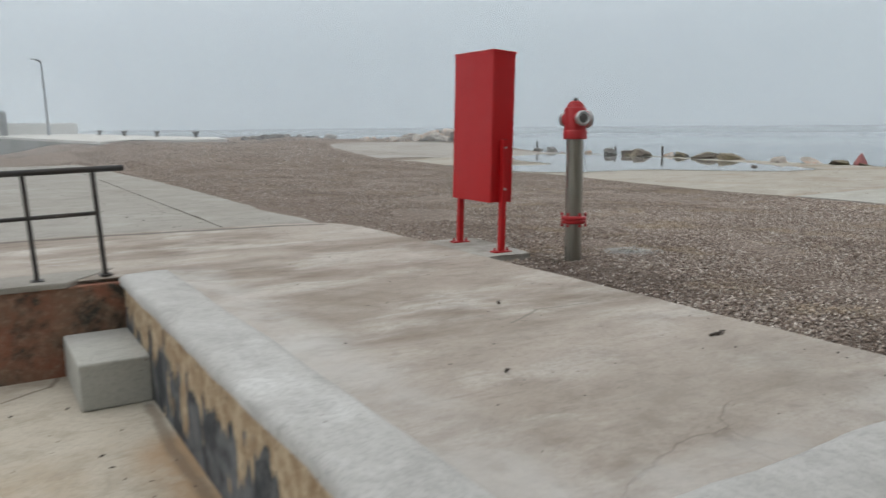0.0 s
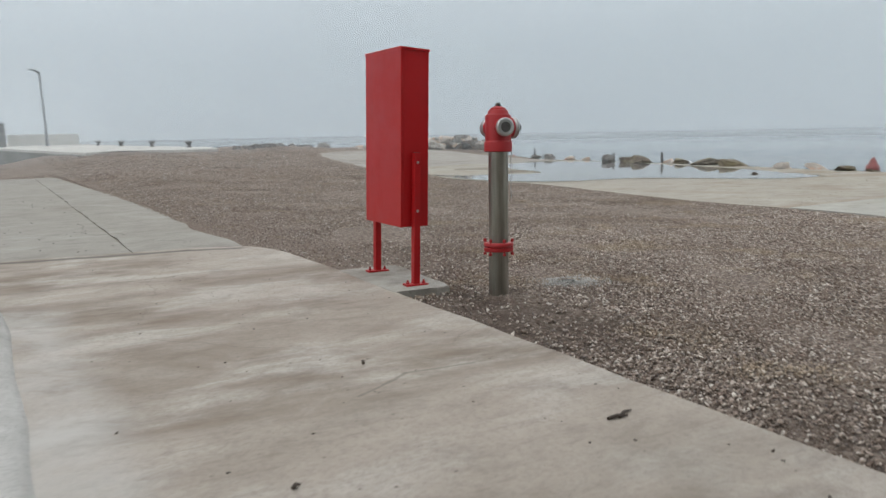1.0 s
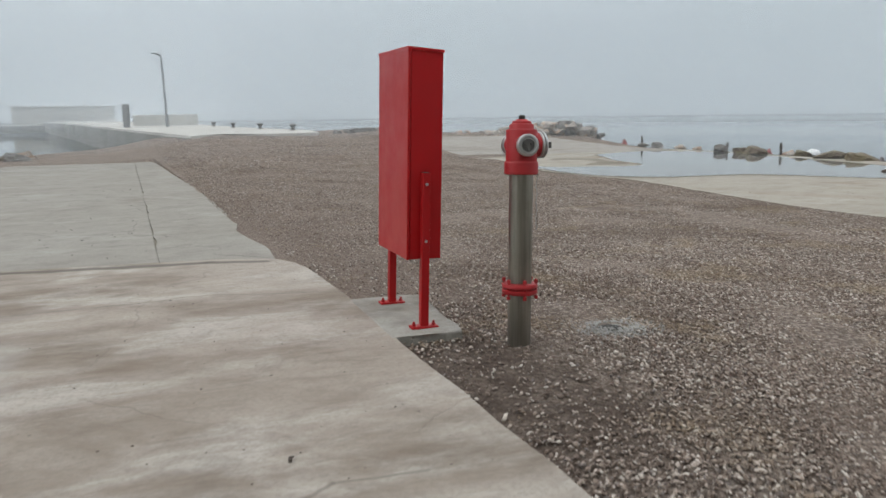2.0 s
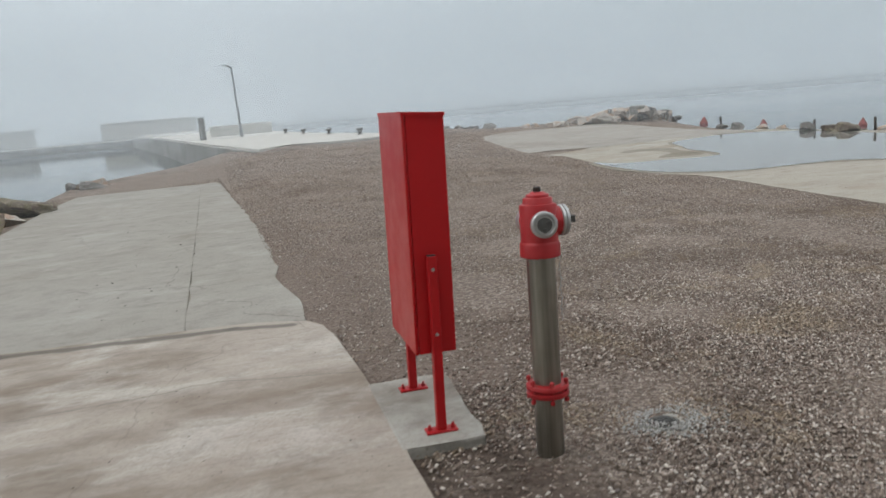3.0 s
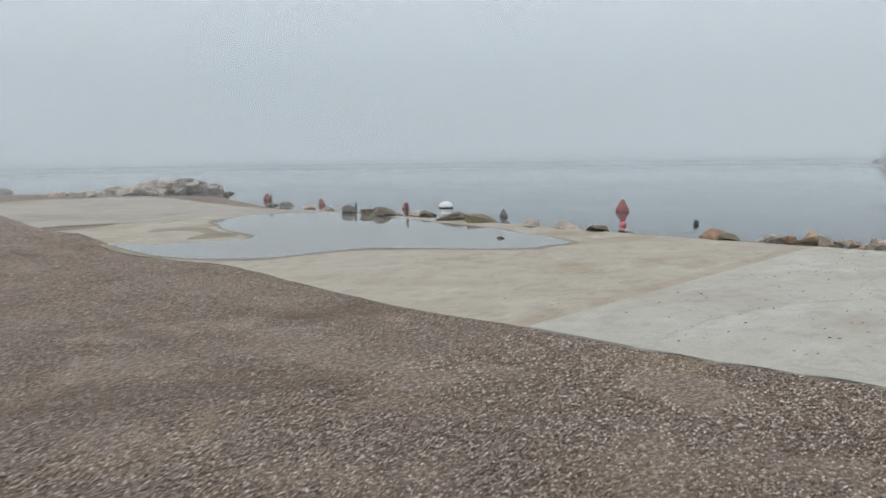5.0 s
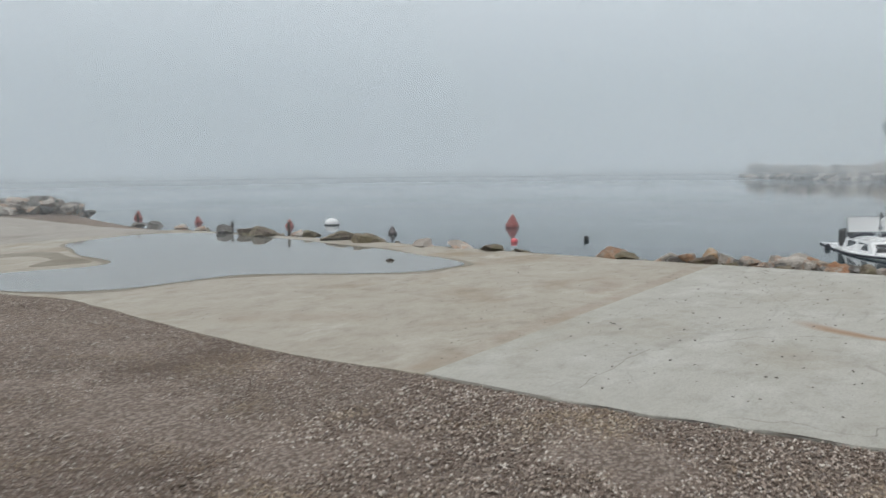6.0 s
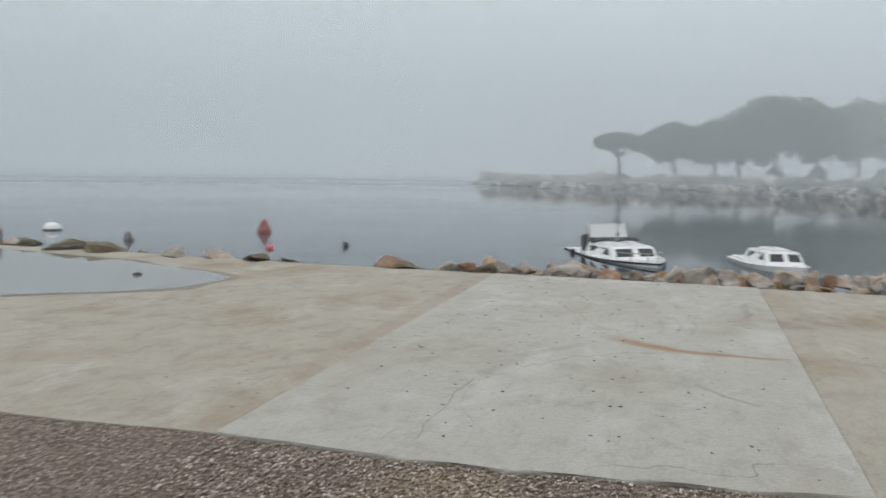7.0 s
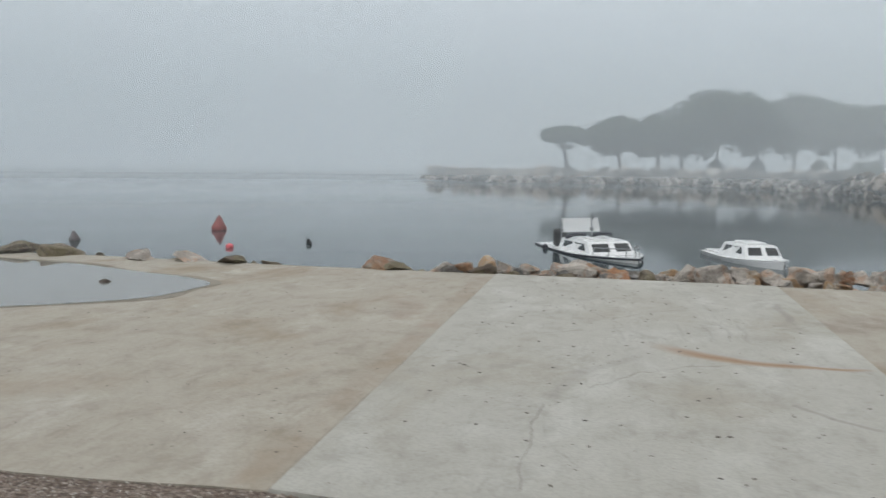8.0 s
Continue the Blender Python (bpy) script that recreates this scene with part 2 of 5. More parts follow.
M_QUAY = concrete("quay_concrete", (0.58, 0.57, 0.53), (0.46, 0.44, 0.40), (0.66, 0.65, 0.62), (0.4, 0.4, 0.4), 0)
M_QUAYWALL = concrete("quay_wall_concrete", (0.30, 0.30, 0.28), (0.20, 0.19, 0.17), (0.38, 0.38, 0.36), (0.4, 0.4, 0.4), 0)

# plaster that has flaked off rubble masonry
M_FLAKE, nt, b = surface("flaking_wall_plaster", 0.9)
p = where(nt)
patch = grain(nt, where(nt, (1, 1.5, 0.62)), 4.4, 9, 0.58, 0.7)
ochre = blend(nt, band(nt, grain(nt, p, 14, 6, 0.7), 0.35, 0.65), (0.30, 0.205, 0.12), (0.50, 0.40, 0.27))
grey = blend(nt, band(nt, grain(nt, p, 6, 5, 0.6), 0.4, 0.65), (0.035, 0.04, 0.045), (0.15, 0.157, 0.165))
low = band(nt, axes(nt, p)[2], -0.02, -0.32, -0.14, 0.07)
c = blend(nt, band(nt, calc(nt, "ADD", patch, low), 0.485, 0.51), ochre, grey)
nt.links.new(c, b.inputs["Base Color"])
relief(nt, b, calc(nt, "ADD", band(nt, calc(nt, "ADD", patch, low), 0.48, 0.51), calc(nt, "MULTIPLY", grain(nt, p, 30, 5), 0.8)), 0.8, 0.02)

M_TERRA, nt, b = surface("terracotta_stained_plaster", 0.92)
p = where(nt)
c = blend(nt, band(nt, grain(nt, p, 2.2, 6, 0.65, 0.5), 0.35, 0.65), (0.25, 0.10, 0.06), (0.19, 0.125, 0.085))
c = blend(nt, band(nt, grain(nt, p, 3.4, 6, 0.7, 0.3), 0.46, 0.60), c, (0.04, 0.037, 0.03))
c = blend(nt, band(nt, grain(nt, p, 26, 5, 0.7), 0.45, 0.8, 0, 0.5), c, (0.40, 0.30, 0.22))
nt.links.new(c, b.inputs["Base Color"])
relief(nt, b, grain(nt, p, 9, 8, 0.7), 0.8, 0.03)

# ground of crushed stone and earth; the nearest stones lie on it as meshes
M_GRAVEL, nt, b = surface("crushed_stone_ground", 0.95)
p = where(nt)
v = nt.nodes.new("ShaderNodeTexVoronoi")
nt.links.new(p, v.inputs["Vector"])
v.inputs["Scale"].default_value = 38
c = blend(nt, band(nt, axes(nt, v.outputs["Color"])[0], 0.1, 0.9), (0.25, 0.193, 0.155), (0.45, 0.375, 0.315))
c = blend(nt, band(nt, grain(nt, p, 0.8, 5, 0.6, 0.5), 0.5, 0.72, 0, 0.65), c, (0.15, 0.105, 0.078))
c = blend(nt, band(nt, grain(nt, p, 110, 4, 0.7), 0.3, 0.7, 0, 0.5), c, (0.25, 0.20, 0.165))
c = blend(nt, band(nt, v.outputs["Distance"], 0.35, 0.75, 0, 0.7), c, (0.11, 0.08, 0.062))
earth = calc(nt, "MULTIPLY", stroke(nt, p, (3.12, 4.1), (3.25, 3.1), 0.55, 3.0), band(nt, grain(nt, p, 4.0, 6, 0.7), 0.35, 0.6, 0.5, 1.0))
c = blend(nt, earth, c, (0.10, 0.070, 0.052))
fines = calc(nt, "MULTIPLY", stroke(nt, p, (3.0, 5.4), (2.8, 11.0), 1.5, 5.0), band(nt, grain(nt, p, 9.0, 6, 0.7), 0.35, 0.65, 0.35, 0.85))
c = blend(nt, fines, c, (0.225, 0.172, 0.138))
nt.links.new(c, b.inputs["Base Color"])
relief(nt, b, calc(nt, "SUBTRACT", grain(nt, p, 60, 6, 0.7), v.outputs["Distance"]), 0.9, 0.03)

M_PEBBLE, nt, b = surface("mixed_pebble_stone", 0.9)
r = nt.nodes.new("ShaderNodeNewGeometry").outputs["Random Per Island"]
rp = nt.nodes.new("ShaderNodeValToRGB")
nt.links.new(r, rp.inputs[0])
rp.color_ramp.interpolation = "CONSTANT"
rp.color_ramp.elements[0].color = (0.165, 0.122, 0.098, 1)
rp.color_ramp.elements[1].position = 0.90
rp.color_ramp.elements[1].color = (0.74, 0.68, 0.61, 1)
for at, col in ((0.17, (0.26, 0.20, 0.163, 1)), (0.35, (0.33, 0.262, 0.215, 1)), (0.53, (0.44, 0.365, 0.31, 1)), (0.68, (0.25, 0.215, 0.195, 1)), (0.77, (0.58, 0.505, 0.44, 1))):
    rp.color_ramp.elements.new(at).color = col
p = where(nt)
c = blend(nt, band(nt, grain(nt, p, 90, 4), 0.4, 0.7, 0, 0.35), rp.outputs[0], (0.14, 0.11, 0.09))
c = blend(nt, band(nt, grain(nt, p, 0.8, 5, 0.6, 0.5), 0.5, 0.75, 0, 0.5), c, (0.17, 0.125, 0.095))
c = blend(nt, band(nt, grain(nt, p, 1.3, 6, 0.65, 0.5), 0.50, 0.66, 0, 0.4), c, (0.42, 0.325, 0.205))
nt.links.new(c, b.inputs["Base Color"])

M_RED = painted("red_cabinet_enamel", (0.43, 0.010, 0.013), 0.38, much=0.08, dirt=(0.25, 0.04, 0.035), coat=0.0)
M_RED.node_tree.nodes["Principled BSDF"].inputs["Specular IOR Level"].default_value = 0.3
M_REDCAST = painted("red_cast_iron_paint", (0.40, 0.016, 0.02), 0.45, much=0.25, dirt=(0.2, 0.03, 0.03))
M_STEEL, nt, b = surface("brushed_dull_steel", 0.38, 1.0)
p = where(nt, (12, 12, 0.6), local=True)
c = blend(nt, band(nt, grain(nt, p, 4, 5), 0.3, 0.7), (0.23, 0.22, 0.19), (0.33, 0.315, 0.275))
c = blend(nt, band(nt, grain(nt, where(nt, local=True), 5, 5), 0.5, 0.75, 0, 0.5), c, (0.22, 0.20, 0.17))
nt.links.new(c, b.inputs["Base Color"])
relief(nt, b, grain(nt, p, 9, 3), 0.1, 0.003)
M_ALU = painted("cast_aluminium", (0.55, 0.56, 0.56), 0.35, 0.9, (0.25, 0.25, 0.25), 0.5)
M_DARKMETAL = painted("dark_painted_steel", (0.022, 0.022, 0.022), 0.5, 0.0, (0.09, 0.06, 0.04), 0.5)
M_IRON = painted("grey_cast_iron", (0.11, 0.11, 0.105), 0.7, 0.3, (0.20, 0.17, 0.14), 0.5)
M_GALV = painted("grey_galvanised_steel", (0.30, 0.31, 0.32), 0.5, 0.6, (0.2, 0.2, 0.2), 0.4)
M_WHITE = painted("white_gelcoat", (0.80, 0.81, 0.81), 0.25, much=0.12, dirt=(0.5, 0.48, 0.42), coat=0.3)
M_CANVAS = painted("off_white_canvas", (0.72, 0.73, 0.73), 0.85, much=0.25, dirt=(0.5, 0.5, 0.48))
M_NAVY = painted("dark_navy_cover", (0.02, 0.022, 0.035), 0.75)
M_BUOY = painted("faded_red_buoy_plastic", (0.27, 0.06, 0.052), 0.6, much=0.4, dirt=(0.3, 0.12, 0.1))
M_BUOYDK = painted("grimy_dark_buoy_plastic", (0.13, 0.11, 0.11), 0.6, much=0.5)
M_PINK = painted("pink_float_plastic", (0.85, 0.16, 0.18), 0.5, much=0.1)
M_WOOD = painted("dark_wet_timber", (0.06, 0.045, 0.035), 0.8, much=0.5)
M_BLACK = painted("black_rubber", (0.015, 0.015, 0.015), 0.6)
M_SHADEWALL = painted("grey_rendered_masonry", (0.30, 0.29, 0.27), 0.9, much=0.4, dirt=(0.4, 0.4, 0.38), local=False)
M_GLASS, nt, b = surface("tinted_cabin_glass", 0.08)
b.inputs["Base Color"].default_value = (0.012, 0.014, 0.016, 1)
M_ROCK = stone("pale_limestone", (0.64, 0.59, 0.53), (0.46, 0.41, 0.36), (0.55, 0.38, 0.27), 4.0)
M_RUSTROCK = stone("rust_red_limestone", (0.40, 0.20, 0.11), (0.46, 0.40, 0.33), (0.50, 0.28, 0.15), 4.0)
M_OCHREROCK = stone("ochre_stained_limestone", (0.60, 0.53, 0.44), (0.46, 0.30, 0.17), (0.58, 0.40, 0.24), 4.0)
M_GREYROCK = stone("dark_grey_limestone", (0.20, 0.19, 0.18), (0.34, 0.33, 0.31), (0.14, 0.12, 0.10), 4.0)
M_DARKROCK = stone("seaweed_brown_rock", (0.17, 0.13, 0.10), (0.27, 0.23, 0.17), (0.20, 0.17, 0.10), 3.0)
M_FARROCK = stone("headland_rubble", (0.48, 0.455, 0.415), (0.16, 0.145, 0.13), (0.30, 0.25, 0.20), 0.35, "island")
M_SCRUB = painted("dry_scrub_earth", (0.07, 0.07, 0.045), 0.95, much=0.6, dirt=(0.08, 0.09, 0.05), local=False)
M_BARK = painted("pine_bark", (0.10, 0.075, 0.06), 0.95, much=0.5)
M_NEEDLE, nt, b = surface("pine_needles", 0.9)
r = nt.nodes.new("ShaderNodeNewGeometry").outputs["Random Per Island"]
nt.links.new(blend(nt, r, (0.028, 0.05, 0.028), (0.075, 0.10, 0.05)), b.inputs["Base Color"])

# the sea: dark body, smooth skin with long low ripples
M_SEA, nt, b = surface("calm_sea_water", 0.065)
b.inputs["Base Color"].default_value = (0.03, 0.045, 0.05, 1)
b.inputs["IOR"].default_value = 1.33
p = where(nt, (1, 0.5, 1), 25)
relief(nt, b, calc(nt, "ADD", grain(nt, p, 0.7, 3, 0.5), calc(nt, "MULTIPLY", grain(nt, p, 4.0, 3), 0.12)), 0.02, 0.008)
M_PUDDLE, nt, b = surface("still_rain_water", 0.03)
b.inputs["Base Color"].default_value = (0.20, 0.20, 0.185, 1)
b.inputs["IOR"].default_value = 1.33
b.inputs["Specular IOR Level"].default_value = 0.8
M_WETEDGE = concrete("damp_concrete", (0.25, 0.225, 0.18), (0.19, 0.16, 0.12), (0.32, 0.29, 0.24), (1, 1, 1), 0)

# a translucent sheet standing in for fog haze: part of the light goes through, the rest is scattered
def fog_sheet(name, share, low, near=None, far=None, tint=(0.83, 0.885, 0.915, 1)):
    m = bpy.data.materials.new(name)
    m.use_nodes = True
    nt = m.node_tree
    nt.nodes.clear()
    o = nt.nodes.new("ShaderNodeOutputMaterial")
    t = nt.nodes.new("ShaderNodeBsdfTransparent")
    d = nt.nodes.new("ShaderNodeBsdfDiffuse")
    l = nt.nodes.new("ShaderNodeBsdfTranslucent")
    for q in (d, l):
        q.inputs["Color"].default_value = tint
    s = nt.nodes.new("ShaderNodeMixShader")
    s.inputs[0].default_value = 0.5
    nt.links.new(d.outputs[0], s.inputs[1])
    nt.links.new(l.outputs[0], s.inputs[2])
    f = nt.nodes.new("ShaderNodeMixShader")
    p = where(nt)
    z = axes(nt, p)[2]
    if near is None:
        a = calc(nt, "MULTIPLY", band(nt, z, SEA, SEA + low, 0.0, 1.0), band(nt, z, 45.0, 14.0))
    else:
        # opacity rises with distance from the spit, which puts the haze into the sheet
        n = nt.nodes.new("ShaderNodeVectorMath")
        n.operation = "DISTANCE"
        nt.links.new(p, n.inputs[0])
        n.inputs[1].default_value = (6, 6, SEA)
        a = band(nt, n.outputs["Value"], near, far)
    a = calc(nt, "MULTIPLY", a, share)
    nt.links.new(a, f.inputs[0])
    nt.links.new(t.outputs[0], f.inputs[1])
    nt.links.new(s.outputs[0], f.inputs[2])
    nt.links.new(f.outputs[0], o.inputs[0])
    return m


# ---- mesh helpers ----
def link(name, verts, faces, material, parent=None, label="", smooth=False):
    me = bpy.data.meshes.new(name)
    me.from_pydata([tuple(map(float, q)) for q in verts], [], [tuple(map(int, f)) for f in faces])
    me.materials.append(material)
    if smooth:
        me.shade_smooth()
    me.update()
    ob = new(name, me)
    if parent:
        ob.parent = parent
    return tagged(ob, label)


def part(name, bm, material, parent=None, label="", smooth=False):
    me = bpy.data.meshes.new(name)
    bmesh.ops.recalc_face_normals(bm, faces=bm.faces)
    bm.to_mesh(me)
    bm.free()
    me.materials.append(material)
    if smooth:
        me.shade_smooth()
        me.set_sharp_from_angle(angle=radians(38))
    ob = new(name, me)
    if parent:
        ob.parent = parent
    return tagged(ob, label)


def thing(name, label, category, group="", at=None, kind=""):
    ob = new(name)
    ob.empty_display_size = 0.1
    if at is not None:
        ob.matrix_world = at
    return tagged(ob, label, category, group, kind)


def box(bm, lo, hi, m=None, bevel=0.0):
    c = [(lo[k] + hi[k]) / 2 for k in range(3)]
    s = [hi[k] - lo[k] for k in range(3)]
    g = bmesh.ops.create_cube(bm, size=1.0, matrix=(m or Matrix()) @ Matrix.Translation(c) @ Matrix.Diagonal((*s, 1)))
    if bevel:
        es = list({e for v in g["verts"] for e in v.link_edges})
        bmesh.ops.bevel(bm, geom=es, offset=bevel, segments=2, affect="EDGES", profile=0.5)
    return bm


def lathe(bm, rings, n=24, m=None):
    """A turned body: rings of (radius, height) about z."""
    m = m or Matrix()
    rows = []
    for r, z in rings:
        rows.append([bm.verts.new(m @ Vector((r * math.cos(2 * math.pi * k / n), r * math.sin(2 * math.pi * k / n), z))) for k in range(n)])
    for a, c in zip(rows, rows[1:]):
        for k in range(n):
            bm.faces.new((a[k], a[(k + 1) % n], c[(k + 1) % n], c[k]))
    bm.faces.new(rows[0][::-1])
    bm.faces.new(rows[-1])
    return bm


def rod(bm, a, c, r, n=10, r2=None):
    a, c = Vector(a), Vector(c)
    d = c - a
    m = Matrix.Translation(a) @ d.to_track_quat("Z", "Y").to_matrix().to_4x4()
    return lathe(bm, [(r, 0), (r if r2 is None else r2, d.length)], n, m)


def prism(name, pts, z0, z1, material, bevel=0.02, parent=None, label=""):
    bm = bmesh.new()
    top = [bm.verts.new((x, y, z1)) for x, y in pts]
    low = [bm.verts.new((x, y, z0)) for x, y in pts]
    f = bm.faces.new(top)
    bm.faces.new(low[::-1])
    n = len(pts)
    for k in range(n):
        bm.faces.new((top[k], low[k], low[(k + 1) % n], top[(k + 1) % n]))
    if bevel:
        bmesh.ops.bevel(bm, geom=list(f.edges), offset=bevel, segments=2, affect="EDGES", profile=0.6)
    return part(name, bm, material, parent, label)


def wavy(a, c, step, amp, seed, tip=True):
    """Points from a to c with an uneven line between them."""
    rnd = random.Random(seed)
    a, c = Vector(a), Vector(c)
    n = max(2, int((c - a).length / step))
    side = Vector((-(c - a).y, (c - a).x)).normalized()
    return [tuple(a.lerp(c, k / n) + side * (rnd.uniform(-amp, amp) if 0 < k else 0)) for k in range(n)]


# ---- terrain ----
def smooth(v, lo, hi):
    t = np.clip((v - lo) / (hi - lo), 0, 1)
    return t * t * (3 - 2 * t)


def ground_height(x, y):
    start = 18.5 + 1.9 * smooth(x, 10.5, 13.5)
    ridge = smooth(x, 8.2, 10.2)
    z = -0.09 * smooth(x, 3.0, 9.4) + (1 - ridge) * smooth(x, 0.6, 4.6) * 0.027 * np.clip(y - 14, 0, 15.5)
    z = z + ridge * 0.56 * smooth(y, start, 29.5)
    z = z - 2.6 * smooth(x, 17.0, 20.0)
    west = -1.3 + 4.6 * smooth(y, 24, 36)
    z = z - 2.6 * smooth(-x, -west, -west + 3.5) * smooth(y, 7, 10)
    north = 33.0 - 6.0 * smooth(x, 9, 12)
    return z - 2.8 * smooth(y, north, north + 4)


def border_x(y):
    return np.interp(y, (3.1, 3.6, 4.5, 5.4, 6.4, 7.8, 8.4, 9.6, 10.9, 12.0, 12.9, 14.2, 16.3, 18.5, 20.0, 22.0, 24.0, 24.7, 25.3, 26.0),
                     (9.58, 9.5, 9.42, 9.38, 9.42, 9.34, 9.38, 9.52, 9.69, 9.86, 9.64, 9.46, 9.97, 10.36, 10.0, 10.1, 10.15, 10.4, 11.3, 13.2))


def terrain():
    xs = np.unique(np.concatenate([np.linspace(-90, -6, 20), np.linspace(-6, 2.3, 30), np.linspace(2.33, 2.95, 22), np.linspace(3.0, 10.5, 72), np.linspace(10.5, 21, 40), np.linspace(21, 30, 5)]))
    ys = np.unique(np.concatenate([np.linspace(-120, -4, 24), np.linspace(-4, 14, 120), np.linspace(14, 45, 110)]))
    X, Y = np.meshgrid(xs, ys)
    Z = ground_height(X, Y)
    rough = np.array([[noise.noise((a * 1.1, c * 1.1, 0.0)) + 0.5 * noise.noise((a * 3.1, c * 3.1, 4.0)) for a in xs] for c in ys])
    Z = Z + 0.022 * rough * smooth(X, 3.1, 3.6) * smooth(-X, -9.4, -8.8)
    Z = np.where(X > border_x(Y) + 0.12, Z - 0.16 * (Y < 18.3), Z)
    Z = np.where((X < 2.86) & (Y < 6.0), -0.9, Z)
    strip_edge = np.interp(Y, (6.7, 7.4, 8.2, 10.1, 13.6, 20.6), (2.80, 2.86, 2.72, 2.80, 2.72, 2.44))
    Z = np.where((X < strip_edge - 0.03) & (Y >= 6.0) & (Y < 21), np.minimum(Z, -0.14), Z)
    Z = np.where((X >= strip_edge - 0.03) & (X < 3.05), Z - 0.008, Z)
    n, m = len(xs), len(ys)
    verts = np.stack([X.ravel(), Y.ravel(), Z.ravel()], 1)
    faces = [(j * n + i, j * n + i + 1, (j + 1) * n + i + 1, (j + 1) * n + i) for j in range(m - 1) for i in range(n - 1)]
    ob = link("ground", verts, faces, M_GRAVEL, smooth=True)
    return tagged(ob, "brown crushed stone and gravel ground of the spit", "ground", kind="structure")


terrain()
sea = link("water", [(-2500, -2500, SEA), (2500, -2500, SEA), (2500, 2500, SEA), (-2500, 2500, SEA)], [(0, 1, 2, 3)], M_SEA)
tagged(sea, "calm grey sea fading into the fog", "water", kind="structure")

# ---- concrete slabs ----
edge = wavy((2.935, -9.0), (2.935, 5.6), 0.35, 0.014, 3)
corner = [(2.915, 6.15), (2.89, 6.42), (2.80, 6.60), (2.60, 6.71)]
rim = wavy((2.4, 6.75), (0.8, 6.95), 0.2, 0.02, 4) + wavy((0.78, 6.95), (-4.0, 7.15), 0.3, 0.02, 40)
slab = prism("pavement_slab", edge + corner + rim + [(-4.0, 7.2), (-4.0, 4.93), (1.0, 4.93), (1.0, 1.18), (2.80, 1.18), (2.80, -9.0)], -0.9, 0.042, M_SLAB, 0.03)
tagged(slab, "stained beige concrete slab with brown water streaks", "pavement", kind="structure")
walk_b = prism("pavement_strip", wavy((2.80, 6.74), (2.86, 7.4), 0.16, 0.02, 5) + wavy((2.84, 7.4), (2.72, 8.2), 0.2, 0.03, 50) + wavy((2.74, 8.2), (2.80, 10.1), 0.15, 0.035, 6) + wavy((2.80, 10.1), (2.72, 13.6), 0.2, 0.04, 61) + wavy((2.72, 13.6), (2.44, 20.6), 0.3, 0.05, 62) + [(2.3, 21.2), (1.96, 21.3)] + wavy((1.974, 21.2), (1.978, 6.90), 0.11, 0.016, 7) + [(1.98, 6.84)], -0.5, 0.004, M_WALK, 0.015)
tagged(walk_b, "pale concrete edge strip crumbling into the gravel", "pavement", kind="structure")
walk_a = prism("pavement_walk", [(1.970, 6.90), (1.968, 14), (1.966, 21.3)] + [(0.9, 21.9), (-0.3, 23.2), (-0.75, 22.0), (-0.95, 19), (-1.0, 15), (-1.1, 11), (-2.2, 8.5), (-4.0, 7.3)] + wavy((-3.9, 7.26), (0.8, 6.99), 0.4, 0.015, 8)[1:] + wavy((0.8, 6.99), (1.9, 6.90), 0.3, 0.012, 81), -0.6, -0.002, M_WALK, 0.015)
tagged(walk_a, "pale cracked concrete walkway along the shore", "pavement", kind="structure")

joint = prism("joint", [(1.94, 6.93), (2.03, 6.93), (2.02, 21.1), (1.93, 21.1)], -0.4, -0.014, M_WETEDGE, 0)
tagged(joint, "dirt-filled joint between the walkway and its edge strip", "joint", kind="structure")

# apron by the sea: light slip slab between two tan ones
AP = -0.08
border = [(9.43, 6.462)]
for k, (y0, y1) in enumerate(((6.7, 8.4), (8.4, 12.0), (12.0, 14.2), (14.2, 18.5), (18.5, 20.3))):
    steps = int((y1 - y0) / 0.3)
    for q in range(steps):
        yq = y0 + (y1 - y0) * q / steps
        border.append((float(border_x(yq)) + 0.05 * noise.noise((yq * 1.7, k, 0.0)), yq))
apron_n = prism("apron_slab", border + [(10.05, 20.3), (17.2, 20.3), (17.3, 18.0), (17.15, 13), (16.9, 9.5), (16.85, 6.548)], -0.9, AP, M_TAN, 0.015)
tagged(apron_n, "tan weather-stained concrete apron holding a rain puddle", "pavement", kind="structure")
apron_m = prism("slipway_slab", [(9.43, 6.455)] + wavy((9.43, 6.40), (9.37, 5.3), 0.22, 0.02, 13)[1:] + wavy((9.37, 5.3), (9.58, 3.1), 0.25, 0.025, 15) + [(9.6, 3.06)] + [(16.7, 2.95), (16.8, 6.54)], -0.9, AP + 0.012, M_SLIP, 0.015)
tagged(apron_m, "light grey concrete slipway with a rust streak", "pavement", kind="structure")
apron_s = prism("apron_slab", [(9.62, 3.058)] + wavy((9.6, 3.03), (9.75, -12), 0.4, 0.03, 14)[1:] + [(9.75, -12), (16.5, -12), (16.7, 2.948)], -0.9, AP, M_TAN, 0.015)
tagged(apron_s, "tan concrete apron beside the slipway", "pavement", kind="structure")


def curve_loop(pts, n=5):
    """A closed, rounded outline through a few points."""
    out = []
    k = len(pts)
    for i in range(k):
        a, b, c, d = (Vector(pts[(i + j) % k]) for j in (-1, 0, 1, 2))
        for s in range(n):
            t = s / n
            out.append(tuple(0.5 * ((2 * b) + (c - a) * t + (2 * a - 5 * b + 4 * c - d) * t * t + (3 * b - a - 3 * c + d) * t ** 3)))
    return out


